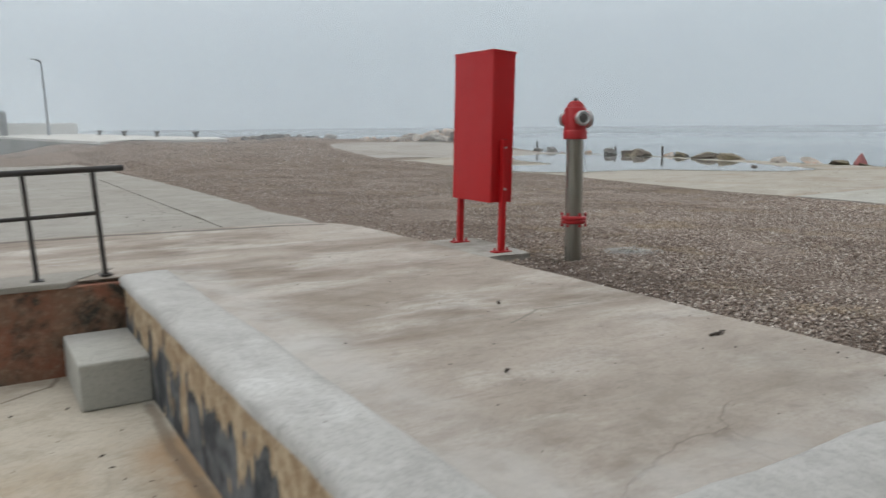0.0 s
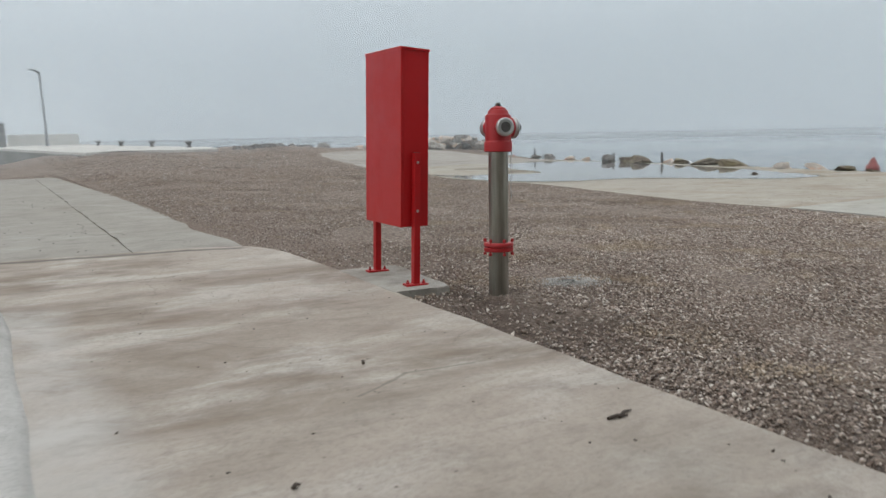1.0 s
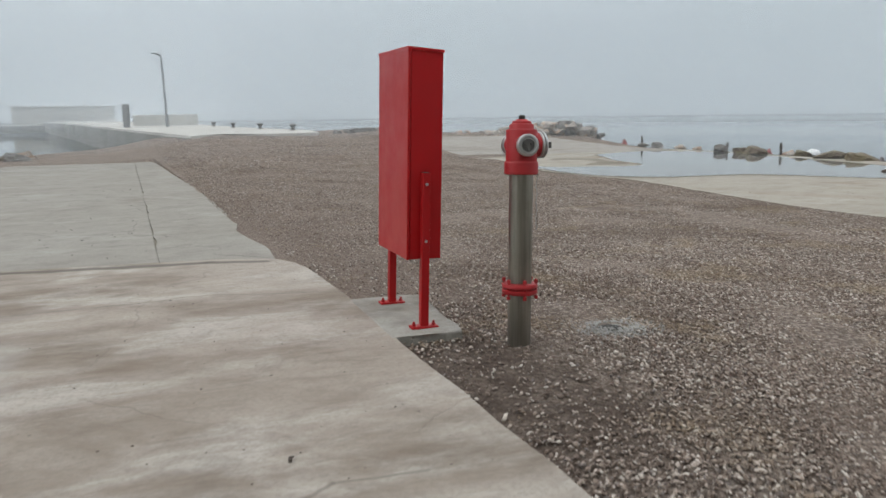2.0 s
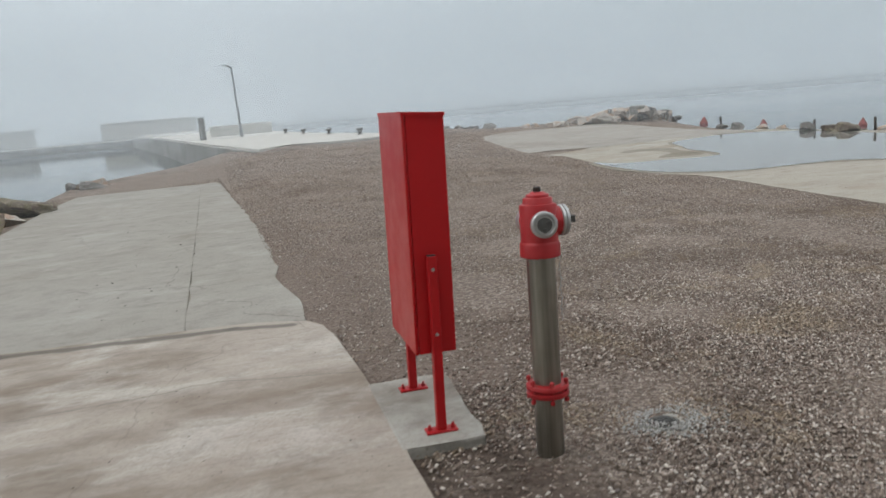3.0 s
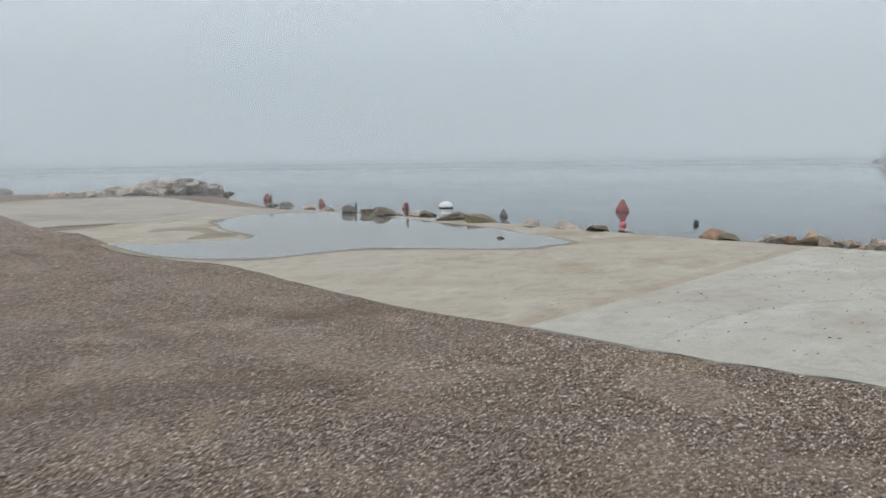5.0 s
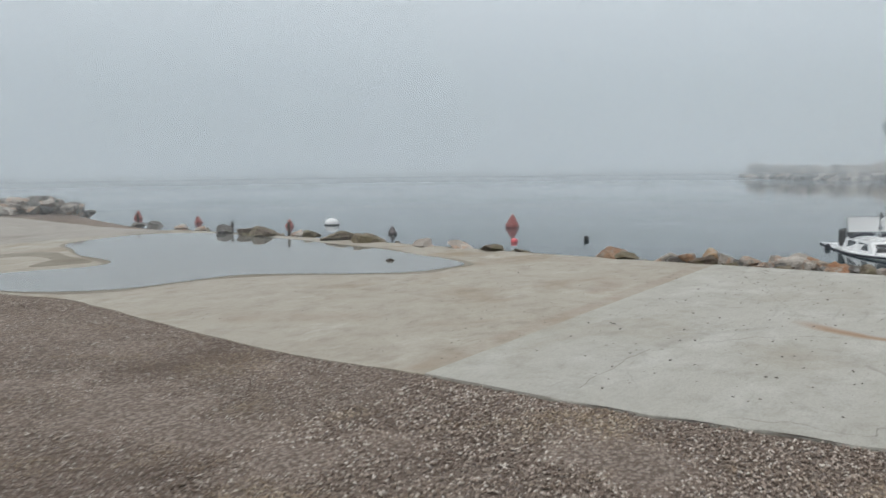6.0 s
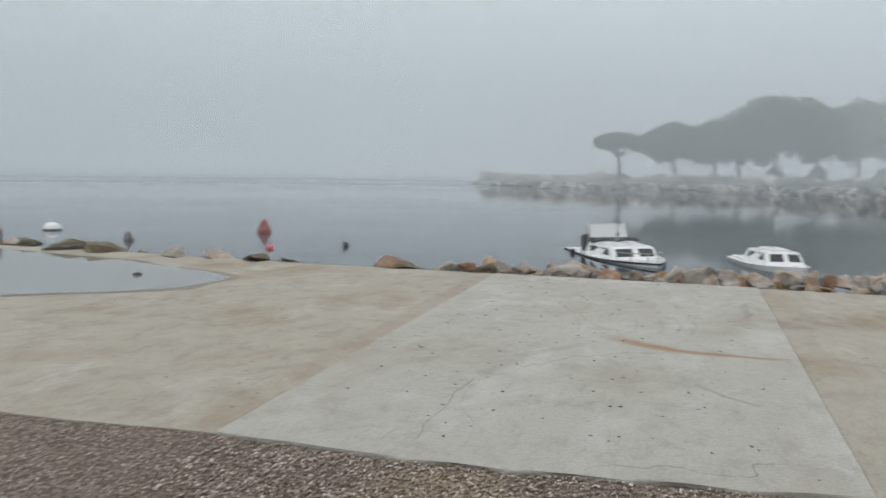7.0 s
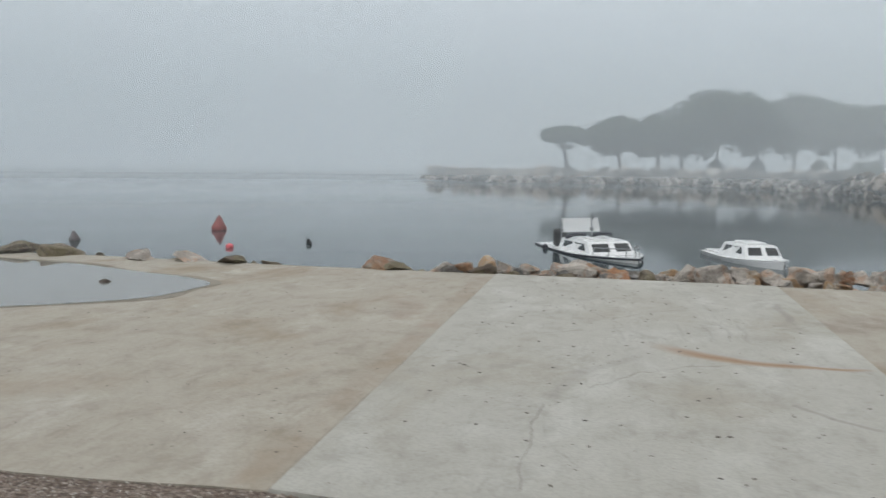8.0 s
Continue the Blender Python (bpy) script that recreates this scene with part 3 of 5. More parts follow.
POND = [(9.9, 16.1), (9.66, 14.3), (9.75, 13.2), (10.2, 12.5), (10.7, 12.15), (11.5, 12.05), (12.3, 11.9), (12.85, 11.2), (13.3, 10.5), (13.85, 9.95), (14.5, 9.8), (15.0, 9.85),
        (15.4, 10.5), (15.65, 11.3), (16.1, 12.5), (16.3, 13.7), (16.6, 15.0), (16.75, 16.4), (16.95, 18.0), (16.6, 19.0), (15.9, 19.6), (15.0, 19.55), (13.6, 18.9), (13.05, 17.7),
        (12.55, 16.6), (12.4, 15.6), (12.15, 14.95), (11.6, 14.8), (10.95, 15.1), (10.4, 15.25), (10.1, 15.5)]
pond_mid = Vector((13.6, 14.2))
damp = [tuple(Vector(q) + (Vector(q) - pond_mid).normalized() * (0.13 + 0.09 * math.sin(i * 2.3))) for i, q in enumerate(POND)]
rim_ob = prism("damp_rim", curve_loop(damp), AP - 0.05, AP + 0.004, M_WETEDGE, 0, apron_n, "dark damp rim round the puddle")
tongue = prism("damp_streak", curve_loop([(11.2, 15.6), (12.0, 15.35), (12.25, 15.8), (12.35, 16.6), (12.6, 17.6), (11.9, 18.1), (11.4, 17.6), (12.0, 17.3), (11.95, 16.4), (11.5, 16.0)]), AP - 0.05, AP + 0.003, M_WETEDGE, 0, apron_n, "damp brown streak on the dry tongue")
pond = prism("puddle", curve_loop(POND), AP - 0.03, AP + 0.009, M_PUDDLE, 0)
tagged(pond, "shallow still rain puddle mirroring the grey sky", "puddle", kind="structure")



def sand_flat():
    """Pale washed sand that climbs from the apron to the ridge of the spit."""
    vs, fs = [], []
    rows, cols = 40, 30
    for j in range(rows + 1):
        yq = 20.1 + 5.6 * j / rows
        x0 = float(border_x(yq)) + 0.12 * noise.noise((yq * 1.3, 2.0, 0.0))
        x1 = float(np.interp(yq, (20.0, 21.0, 23.2, 24.5, 25.4, 25.7), (17.2, 17.0, 16.3, 15.8, 15.3, 14.3))) + 0.1 * noise.noise((yq * 1.9, 7.0, 0.0))
        for i in range(cols + 1):
            xq = x0 + (x1 - x0) * i / cols
            lift = 0.014 if 0 < i < cols and j < rows else -0.03
            vs.append((xq, yq, float(ground_height(np.array(xq), np.array(yq))) + lift + 0.006 * noise.noise((xq, yq, 0.0))))
    for j in range(rows):
        for i in range(cols):
            a = j * (cols + 1) + i
            fs.append((a, a + 1, a + cols + 2, a + cols + 1))
    ob = link("sand_flat", vs, fs, M_SAND, smooth=True)
    tagged(ob, "pale washed sand rising towards the boulder ridge", "ground", kind="structure")


sand_flat()

# ---- sunken court: floor, painted walls, cement caps ----
PIT = -0.5
floor = prism("floor", [(-7, -9), (2.98, -9), (2.98, 1.0), (0.8, 1.0), (0.8, 4.95), (-7, 4.95)], PIT - 0.3, PIT, M_PIT, 0)
tagged(floor, "worn beige concrete floor of the sunken court", "floor", kind="structure")
wall_e = prism("wall_east", [(0.735, 0.88), (0.995, 0.88), (0.995, 4.9), (0.735, 4.9)], PIT - 0.2, 0.02, M_FLAKE, 0.01)
tagged(wall_e, "low retaining wall with flaking grey paint over ochre render", "wall", kind="structure")
wall_s = prism("wall_south", [(1.0, 0.88), (2.92, 0.88), (2.92, 1.175), (1.0, 1.175)], PIT - 0.2, 0.02, M_FLAKE, 0.01)
tagged(wall_s, "low retaining wall with flaking paint below the kerb", "wall", kind="structure")
wall_n = prism("wall_north", [(-7, 4.86), (0.74, 4.86), (0.74, 5.2), (-7, 5.2)], PIT - 0.2, 0.02, M_TERRA, 0.01)
tagged(wall_n, "low terracotta-stained retaining wall with dark mould", "wall", kind="structure")
cop_n = prism("trim_north", wavy((-7, 4.845), (0.735, 4.845), 0.3, 0.012, 20) + [(0.735, 5.22), (-7, 5.22)], 0.02, 0.052, M_WALK, 0.012)
tagged(cop_n, "thin concrete coping under the railing", "trim", kind="structure")


def cap_sheet(name, length, width, m, seed, label):
    """A hand-trowelled cement cap: slightly domed, with uneven edges."""
    nu, nv = int(length / 0.07), 8
    vs, fs = [], []
    for i in range(nu + 1):
        for j in range(nv + 1):
            u, v = i / nu * length, j / nv
            e = 0.022 * noise.noise((u * 2.2, seed, 0)) * (1 if j == 0 else 0) + 0.04 * noise.noise((u * 1.1, seed + 5, 0)) * (1 if j == nv else 0)
            e += 0.01 * noise.noise((u * 9, seed + 2, 0)) * (1 if j in (0, nv) else 0)
            h = 0.045 + 0.008 * noise.noise((u * 1.7, v * 2, seed)) - (0.02 if j in (0,) else 0) - (0.028 if j == nv else 0)
            vs.append(m @ Vector((v * width + e, u, h)))
    for i in range(nu):
        for j in range(nv):
            a = i * (nv + 1) + j
            fs.append((a, a + 1, a + nv + 2, a + nv + 1))
    k = len(vs)
    ring = [i * (nv + 1) for i in range(nu + 1)] + [nu * (nv + 1) + j for j in range(1, nv + 1)] + [i * (nv + 1) + nv for i in range(nu - 1, -1, -1)] + [j for j in range(nv - 1, 0, -1)]
    for q in ring:
        w = vs[q].copy()
        w.z = 0.005
        vs.append(w)
    for i in range(len(ring)):
        j = (i + 1) % len(ring)
        fs.append((ring[i], ring[j], k + j, k + i))
    ob = link(name, vs, fs, M_CAP, smooth=True)
    return tagged(ob, label, "coping", kind="structure")


cap_sheet("coping_east", 4.02, 0.315, pose(0.712, 0.86, 0.018), 1, "pale trowelled cement cap on the retaining wall")
cap_sheet("coping_south", 1.90, 0.36, pose(1.02, 1.215, 0.016, 0, 0, -90), 2, "pale trowelled cement kerb at the court's edge")

block = thing("step_block", "grey smooth cement step block in the sunken court", "step")
bm = box(bmesh.new(), (0.385, 4.16, PIT), (0.735, 4.84, -0.25), bevel=0.012)
part("block", bm, M_BLOCK, block)

# unseen plain wall behind the start of the walk, added to shade south faces
shade_wall = prism("wall_shade_south", [(-14, -3.6), (8.0, -3.6), (8.0, -3.2), (-14, -3.2)], PIT, 6.8, M_SHADEWALL, 0.02)
tagged(shade_wall, "unseen plain grey wall added behind the court to shade south faces", "wall", kind="structure")

# ---- railing on the coping ----
rail = thing("railing", "dark painted steel pipe railing on the coping", "railing")
for x in (-0.90, -0.30, 0.29, 0.655):
    bm = rod(bmesh.new(), (x, 4.98, 0.04), (x - 0.03, 4.98, 0.665), 0.014)
    part("post", bm, M_DARKMETAL, rail, smooth=True)
    bm = box(bmesh.new(), (x - 0.035, 4.945, 0.05), (x + 0.035, 5.015, 0.058), bevel=0.002)
    part("base_plate", bm, M_DARKMETAL, rail)
part("top_rail", rod(bmesh.new(), (-1.3, 4.98, 0.640), (0.795, 4.98, 0.685), 0.0185), M_DARKMETAL, rail, smooth=True)
part("mid_rail", rod(bmesh.new(), (-1.1, 4.98, 0.385), (0.64, 4.98, 0.425), 0.0125), M_DARKMETAL, rail, smooth=True)

# ---- hose cabinet on its footing ----
pad = prism("footing", wavy((2.91, 4.25), (3.27, 4.235), 0.09, 0.012, 71) + wavy((3.27, 4.235), (3.34, 5.05), 0.11, 0.02, 72) + wavy((3.34, 5.05), (2.93, 5.10), 0.1, 0.02, 73) + [(2.93, 5.10)], -0.15, 0.045, M_PAD, 0.012)
tagged(pad, "small grey cement footing under the hose cabinet", "footing", kind="structure")

cab = thing("hose_cabinet", "tall red steel fire hose cabinet on two legs", "cabinet", at=pose(3.032, 4.386, 0.045, 0, 1.75, -1.5))
W, D, Z0, Z1 = 0.507, 0.176, 0.345, 1.368


def sheet_box(bm, lo, hi, r=0.004):
    return box(bm, lo, hi, bevel=r)


part("body", sheet_box(bmesh.new(), (0.012, 0.004, Z0), (D, W - 0.004, Z1 - 0.004), 0.004), M_RED, cab)
door = part("door", sheet_box(bmesh.new(), (-0.004, 0.0, Z0 - 0.002), (0.010, W, Z1 - 0.006), 0.004), M_RED, cab)
bm = bmesh.new()
top = [bm.verts.new(q) for q in ((-0.006, -0.003, Z1 - 0.010), (D + 0.003, -0.003, Z1 - 0.020), (D + 0.003, W + 0.003, Z1 - 0.020), (-0.006, W + 0.003, Z1 - 0.010), (-0.006, -0.003, Z1 + 0.004), (D + 0.003, -0.003, Z1 - 0.006), (D + 0.003, W + 0.003, Z1 - 0.006), (-0.006, W + 0.003, Z1 + 0.004))]
for f in ((3, 2, 1, 0), (4, 5, 6, 7), (0, 1, 5, 4), (1, 2, 6, 5), (2, 3, 7, 6), (3, 0, 4, 7)):
    bm.faces.new([top[k] for k in f])
part("lid", bm, M_RED, cab)
for y0, y1, inner in ((-0.042, -0.002, 0), (W + 0.002, W + 0.042, 1)):
    bm = box(bmesh.new(), (0.062, y0, 0.012), (0.102, y1, 0.775), bevel=0.003)
    leg = part("leg", bm, M_RED, cab)
    # the leg is solid: a black plate paints the dark of an open tube end
    bm = box(bmesh.new(), (0.064, y0 + 0.002, 0.771), (0.100, y1 - 0.002, 0.777), bevel=0.001)
    part("tube_shade_plate", bm, M_BLACK, leg, "black plate painting the shade inside an open tube end")
    bm = box(bmesh.new(), (0.012, y0 - 0.012, 0.0), (0.152, y1 + 0.012, 0.012), bevel=0.003)
    part("foot_plate", bm, M_RED, leg)
    for bx in (0.030, 0.134):
        bm = lathe(bmesh.new(), [(0.010, 0), (0.010, 0.010), (0.006, 0.011), (0.006, 0.022)], 8, Matrix.Translation((bx, (y0 + y1) / 2, 0.012)))
        part("anchor_bolt", bm, M_REDCAST, leg)
    for bz in (0.44, 0.72):
        yy = y0 - 0.001 if inner == 0 else y1 + 0.001
        bm = lathe(bmesh.new(), [(0.008, 0), (0.007, 0.005)], 8, Matrix.Translation((0.082, yy, bz)) @ pose(0, 0, 0, 90 if inner == 0 else -90, 0, 0))
        part("bolt", bm, M_ALU, leg)

# ---- fire hydrant ----
hyd = thing("fire_hydrant", "steel pillar fire hydrant with a red head and grey caps", "hydrant", at=pose(3.478, 4.03, -0.03, 0.0, 0.0, 0.0) @ pose(0, 0, 0, -1.6, 1.3, 0))
part("pillar", lathe(bmesh.new(), [(0.056, -0.1), (0.056, 0.865)], 32), M_STEEL, hyd, smooth=True)
fl = part("flange", lathe(bmesh.new(), [(0.058, 0.282), (0.082, 0.283), (0.085, 0.287), (0.085, 0.302), (0.082, 0.304), (0.070, 0.305), (0.070, 0.311), (0.082, 0.312), (0.085, 0.315), (0.085, 0.328), (0.082, 0.332), (0.058, 0.334)], 32), M_REDCAST, hyd, "bolted red break flange", smooth=True)
for k in range(6):
    a = radians(60 * k + 20)
    c = (0.078 * math.cos(a), 0.078 * math.sin(a))
    bm = lathe(bmesh.new(), [(0.010, 0.262), (0.010, 0.276), (0.005, 0.277), (0.005, 0.338), (0.010, 0.339), (0.010, 0.352), (0.006, 0.356)], 6, Matrix.Translation((c[0], c[1], 0)))
    part("flange_bolt", bm, M_REDCAST, fl)
head = part("head", lathe(bmesh.new(), [(0.057, 0.846), (0.075, 0.847), (0.079, 0.851), (0.079, 0.898), (0.077, 0.904), (0.073, 0.908), (0.073, 1.046), (0.070, 1.053), (0.060, 1.055), (0.058, 1.058), (0.057, 1.074), (0.054, 1.078), (0.046, 1.080), (0.044, 1.090), (0.028, 1.096), (0.024, 1.100)], 32), M_REDCAST, hyd, smooth=True)
part("spindle_nut", lathe(bmesh.new(), [(0.016, 1.098), (0.016, 1.116), (0.013, 1.119)], 6), M_DARKMETAL, head, "dark hexagonal spindle nut")
for yaw, big in ((-101, 0), (-2, 1), (92, 0)):
    s = 1.18 if big else 0.98
    m = pose(0, 0, 0.982, 0, 0, yaw) @ pose(0, 0, 0, 0, 90, 0)
    out = part("outlet", lathe(bmesh.new(), [(0.050 * s, 0.03), (0.050 * s, 0.080), (0.044 * s, 0.083)], 24, m), M_REDCAST, head, smooth=True)
    d = 0.082
    rings = [(0.042 * s, d - 0.003), (0.050 * s, d), (0.052 * s, d + 0.003), (0.052 * s, d + 0.010), (0.047 * s, d + 0.012), (0.047 * s, d + 0.015), (0.052 * s, d + 0.017), (0.052 * s, d + 0.025), (0.049 * s, d + 0.029), (0.040 * s, d + 0.031), (0.036 * s, d + 0.026), (0.014 * s, d + 0.025)]
    cap = part("cap", lathe(bmesh.new(), rings, 28, m), M_ALU, out, "cast aluminium blank cap", smooth=True)
    bm = bmesh.new()
    lathe(bm, [(0.030 * s, d + 0.023), (0.029 * s, d + 0.028), (0.010, d + 0.028)], 20, m)
    for q in range(3):
        box(bm, (0.012 * s, -0.007, d + 0.024), (0.030 * s, 0.007, d + 0.033), m @ Matrix.Rotation(q * 2.094, 4, "Z"), 0.002)
    if big:
        lathe(bm, [(0.026, d + 0.024), (0.024, d + 0.040), (0.018, d + 0.043)], 16, m)
        box(bm, (-0.014, -0.014, d + 0.040), (0.014, 0.014, d + 0.068), m, 0.003)
    part("lug", bm, M_IRON, out)
bm = bmesh.new()
for k in range(22):
    a = Vector((0.068 + 0.003 * math.sin(k), -0.030 + 0.002 * (k % 2), 0.860 - 0.0125 * k))
    rod(bm, a, a + Vector((0.002 * (-1) ** k, 0.002, -0.0135)), 0.0022, 5)
part("chain", bm, M_ALU, head, "thin steel cap chain")

# ---- street cover in the gravel ----
cover = thing("valve_cover", "small round cast iron valve cover set in cement", "valve cover", at=pose(4.03, 4.08, -0.014) @ Matrix.Scale(0.66, 4))
bm = bmesh.new()
rings = []
for r, z in ((0.245, -0.02), (0.225, 0.012), (0.16, 0.026), (0.105, 0.032), (0.100, 0.022), (0.0, 0.022)):
    if r == 0:
        mid_v = bm.verts.new((0, 0, z))
        for k in range(28):
            bm.faces.new((rings[-1][k], rings[-1][(k + 1) % 28], mid_v))
    else:
        row = [bm.verts.new((r * (1 + (0.55 * noise.noise((math.cos(k / 28 * 6.283) * 1.6, math.sin(k / 28 * 6.283) * 1.6, r * 3)) if r > 0.15 else 0)) * math.cos(k / 28 * 6.2832), r * math.sin(k / 28 * 6.2832), z)) for k in range(28)]
        if rings:
            for k in range(28):
                bm.faces.new((rings[-1][k], rings[-1][(k + 1) % 28], row[(k + 1) % 28], row[k]))
        rings.append(row)
part("collar", bm, M_PAD, cover, "rough pale cement collar")
lid = part("lid", lathe(bmesh.new(), [(0.098, 0.018), (0.098, 0.030), (0.092, 0.034), (0.080, 0.034), (0.078, 0.030), (0.02, 0.030)], 28), M_IRON, cover)
bm = bmesh.new()
for k in range(-3, 4):
    w = math.sqrt(max(0.0, 0.072 ** 2 - (k * 0.02) ** 2))
    box(bm, (-w, k * 0.02 - 0.005, 0.028), (w, k * 0.02 + 0.005, 0.036), bevel=0.001)
part("tread_ribs", bm, M_IRON, lid)


# ---- rocks ----
def rock_mesh(seed, detail=2, angular=0.35):
    bm = bmesh.new()
    bmesh.ops.create_icosphere(bm, subdivisions=detail, radius=1.0)
    rnd = random.Random(seed)
    planes = [(Vector((rnd.gauss(0, 1), rnd.gauss(0, 1), rnd.gauss(0, 1))).normalized(), rnd.uniform(0.34, 0.72)) for _ in range(10)]
    for v in bm.verts:
        p = v.co.copy()
        for n, d in planes:
            k = p.dot(n)
            if k > d:
                p -= n * (k - d)
        p *= 1 + 0.30 * noise.noise(v.co * 1.6 + Vector((seed * 3.1, 0, 0))) + 0.08 * noise.noise(v.co * 3.5 + Vector((0, seed * 1.7, 0))) + 0.05 * noise.noise(v.co * 9.0)
        v.co = Vector((p.x * 1.35, p.y * 1.2, p.z * 1.25))
    me = bpy.data.meshes.new("rock")
    bm.to_mesh(me)
    bm.free()
    me.shade_flat()
    return me


ROCK_MESHES = [rock_mesh(k, 3) for k in range(9)]
ROCK_KIND = {
    "pale": (M_ROCK, "pale limestone boulder with warm brown stains"),
    "rust": (M_RUSTROCK, "rust-red weathered limestone boulder"),
    "ochre": (M_OCHREROCK, "pale boulder with broad ochre iron stains"),
    "grey": (M_GREYROCK, "dark grey limestone boulder"),
    "dark": (M_DARKROCK, "brown seaweed-dark shore rock"),
}
kinds = {}


def rock(kind, x, y, z, sx, sy, sz, seed, group, name="boulder"):
    rnd = random.Random(seed)
    k = rnd.randrange(9)
    if (kind, k) not in kinds:
        me = ROCK_MESHES[k].copy()
        me.materials.append(ROCK_KIND[kind][0])
        kinds[(kind, k)] = me
    ob = new(name, kinds[(kind, k)])
    ob.matrix_world = pose(x, y, z, rnd.uniform(-14, 14), rnd.uniform(-14, 14), rnd.uniform(0, 360)) @ Matrix.Diagonal((sx, sy, sz, 1))
    return tagged(ob, ROCK_KIND[kind][1], "rock", group)


rnd = random.Random(11)
# rip-rap bank along the slipway
y = 6.7
while y > -6.5:
    w = rnd.choice((0.12, 0.15, 0.17, 0.19, 0.22, 0.27))
    kind = rnd.choice(("pale", "pale", "rust", "pale", "grey", "pale", "pale", "ochre"))
    top = -0.035 + 0.04 * smooth(np.array(4.5 - y), 0.0, 3.0) + rnd.uniform(-0.05, 0.06)
    rock(kind, 17.15 + rnd.uniform(-0.08, 0.15), y, top - w * 0.45, w * 1.15, w * rnd.uniform(0.95, 1.45), w * rnd.uniform(0.7, 1.0), rnd.random(), "rip-rap bank")
    rock(rnd.choice(("pale", "grey", "pale")), 17.65 + rnd.uniform(-0.1, 0.2), y + rnd.uniform(-0.2, 0.2), top - 0.40, w * 1.2, w * 1.2, w, rnd.random(), "rip-rap bank")
    rock(rnd.choice(("dark", "grey", "pale")), 18.3 + rnd.uniform(-0.2, 0.2), y + rnd.uniform(-0.2, 0.2), -0.85, w * 1.4, w * 1.4, w, rnd.random(), "rip-rap bank")
    rock(rnd.choice(("pale", "grey", "ochre", "dark")), 16.98 + rnd.uniform(-0.03, 0.06), y + rnd.uniform(-0.2, 0.2), -0.10, w * 0.55, w * 0.7, w * 0.4, rnd.random(), "rip-rap bank")
    y -= w * 1.25
# scattered flat rocks along the apron's outer edge
for kind, y, x, w, h in (("rust", 8.29, 17, 0.5, 0.14), ("dark", 8.02, 17, 0.3, 0.12), ("grey", 7.18, 17, 0.26, 0.13), ("pale", 7.38, 17, 0.26, 0.12), ("dark", 6.78, 17, 0.3, 0.14), ("rust", 6.98, 17, 0.24, 0.13),
                         ("dark", 10.55, 17, 0.4, 0.13), ("dark", 9.97, 17, 0.2, 0.06), ("pale", 11.31, 17, 0.36, 0.14), ("pale", 12.11, 17, 0.38, 0.16), ("dark", 13.58, 17.07, 0.52, 0.17), ("dark", 14.54, 17.12, 0.48, 0.17),
                         ("dark", 14.6, 17.3, 0.46, 0.17), ("dark", 15.7, 17.45, 0.42, 0.16), ("pale", 16.2, 17.6, 0.3, 0.12),
                         ("dark", 16.75, 16.95, 0.55, 0.2), ("dark", 17.3, 17.0, 0.42, 0.18), ("grey", 18.1, 16.95, 0.36, 0.2), ("pale", 17.7, 17.4, 0.26, 0.14),
                         ("grey", 21.3, 17.3, 0.42, 0.22), ("pale", 20.4, 17.5, 0.3, 0.13), ("grey", 22.0, 17.3, 0.36, 0.16), ("pale", 19.6, 17.5, 0.28, 0.12)):
    rock(kind, x, y, AP + h * 0.15, w * 0.58, w * 0.74, h * 0.68, rnd.random(), "shore rocks", "shore_rock")
    rock("dark", x + 0.8, y + rnd.uniform(-0.3, 0.3), -0.62, w, w * 1.2, 0.4, rnd.random(), "shore rocks", "shore_rock")
# boulder pile at the spit's end
for k in range(60):
    u = rnd.random()
    x = 12.6 + 5.6 * u
    hgt = 0.26 * math.exp(-((x - 16.2) / 1.5) ** 2)
    w = rnd.uniform(0.2, 0.36) if 14.6 < x < 17.4 else rnd.uniform(0.15, 0.26)
    yy = 26.3 - 0.22 * (x - 14) + rnd.uniform(-0.5, 0.7)
    rock(rnd.choice(("pale", "pale", "pale", "pale", "grey")), x, yy, 0.29 - 0.16 * max(0.0, x - 16.8) + hgt * rnd.uniform(0.2, 1.1), w * 0.95, w * 0.8, w * 0.58, rnd.random(), "boulder pile")
for k in range(16):
    x = rnd.uniform(9.0, 12.5)
    w = rnd.uniform(0.12, 0.26)
    rock("grey", x, 27.6 + rnd.uniform(-0.5, 0.8) + (12.5 - x) * 0.3, 0.40, w * 1.3, w, w * 0.6, rnd.random(), "ridge stones", "stone")
# shore bank west of the walkway
for k in range(40):
    y = rnd.uniform(11.0, 24.5)
    t = rnd.random()
    w = rnd.uniform(0.18, 0.42)
    rock(rnd.choice(("pale", "pale", "grey", "dark")), -1.2 - 1.5 * t + max(0.0, y - 22) * 0.3, y, 0.10 - 0.75 * t, w * 1.2, w, w * 0.75, rnd.random(), "west shore bank")


# ---- posts at the puddle's far side ----
for x, y, h in ((17.45, 16.35, 0.30), (17.3, 18.15, 0.26), (17.5, 22.3, 0.34)):
    st = thing("mooring_stake", "short dark weathered timber mooring stake", "stake", "mooring stakes", at=pose(x, y, AP, rnd.uniform(-3, 3), rnd.uniform(-3, 3), 0))
    part("stake", lathe(bmesh.new(), [(0.034, -0.3), (0.032, h - 0.02), (0.025, h)], 10), M_WOOD, st)

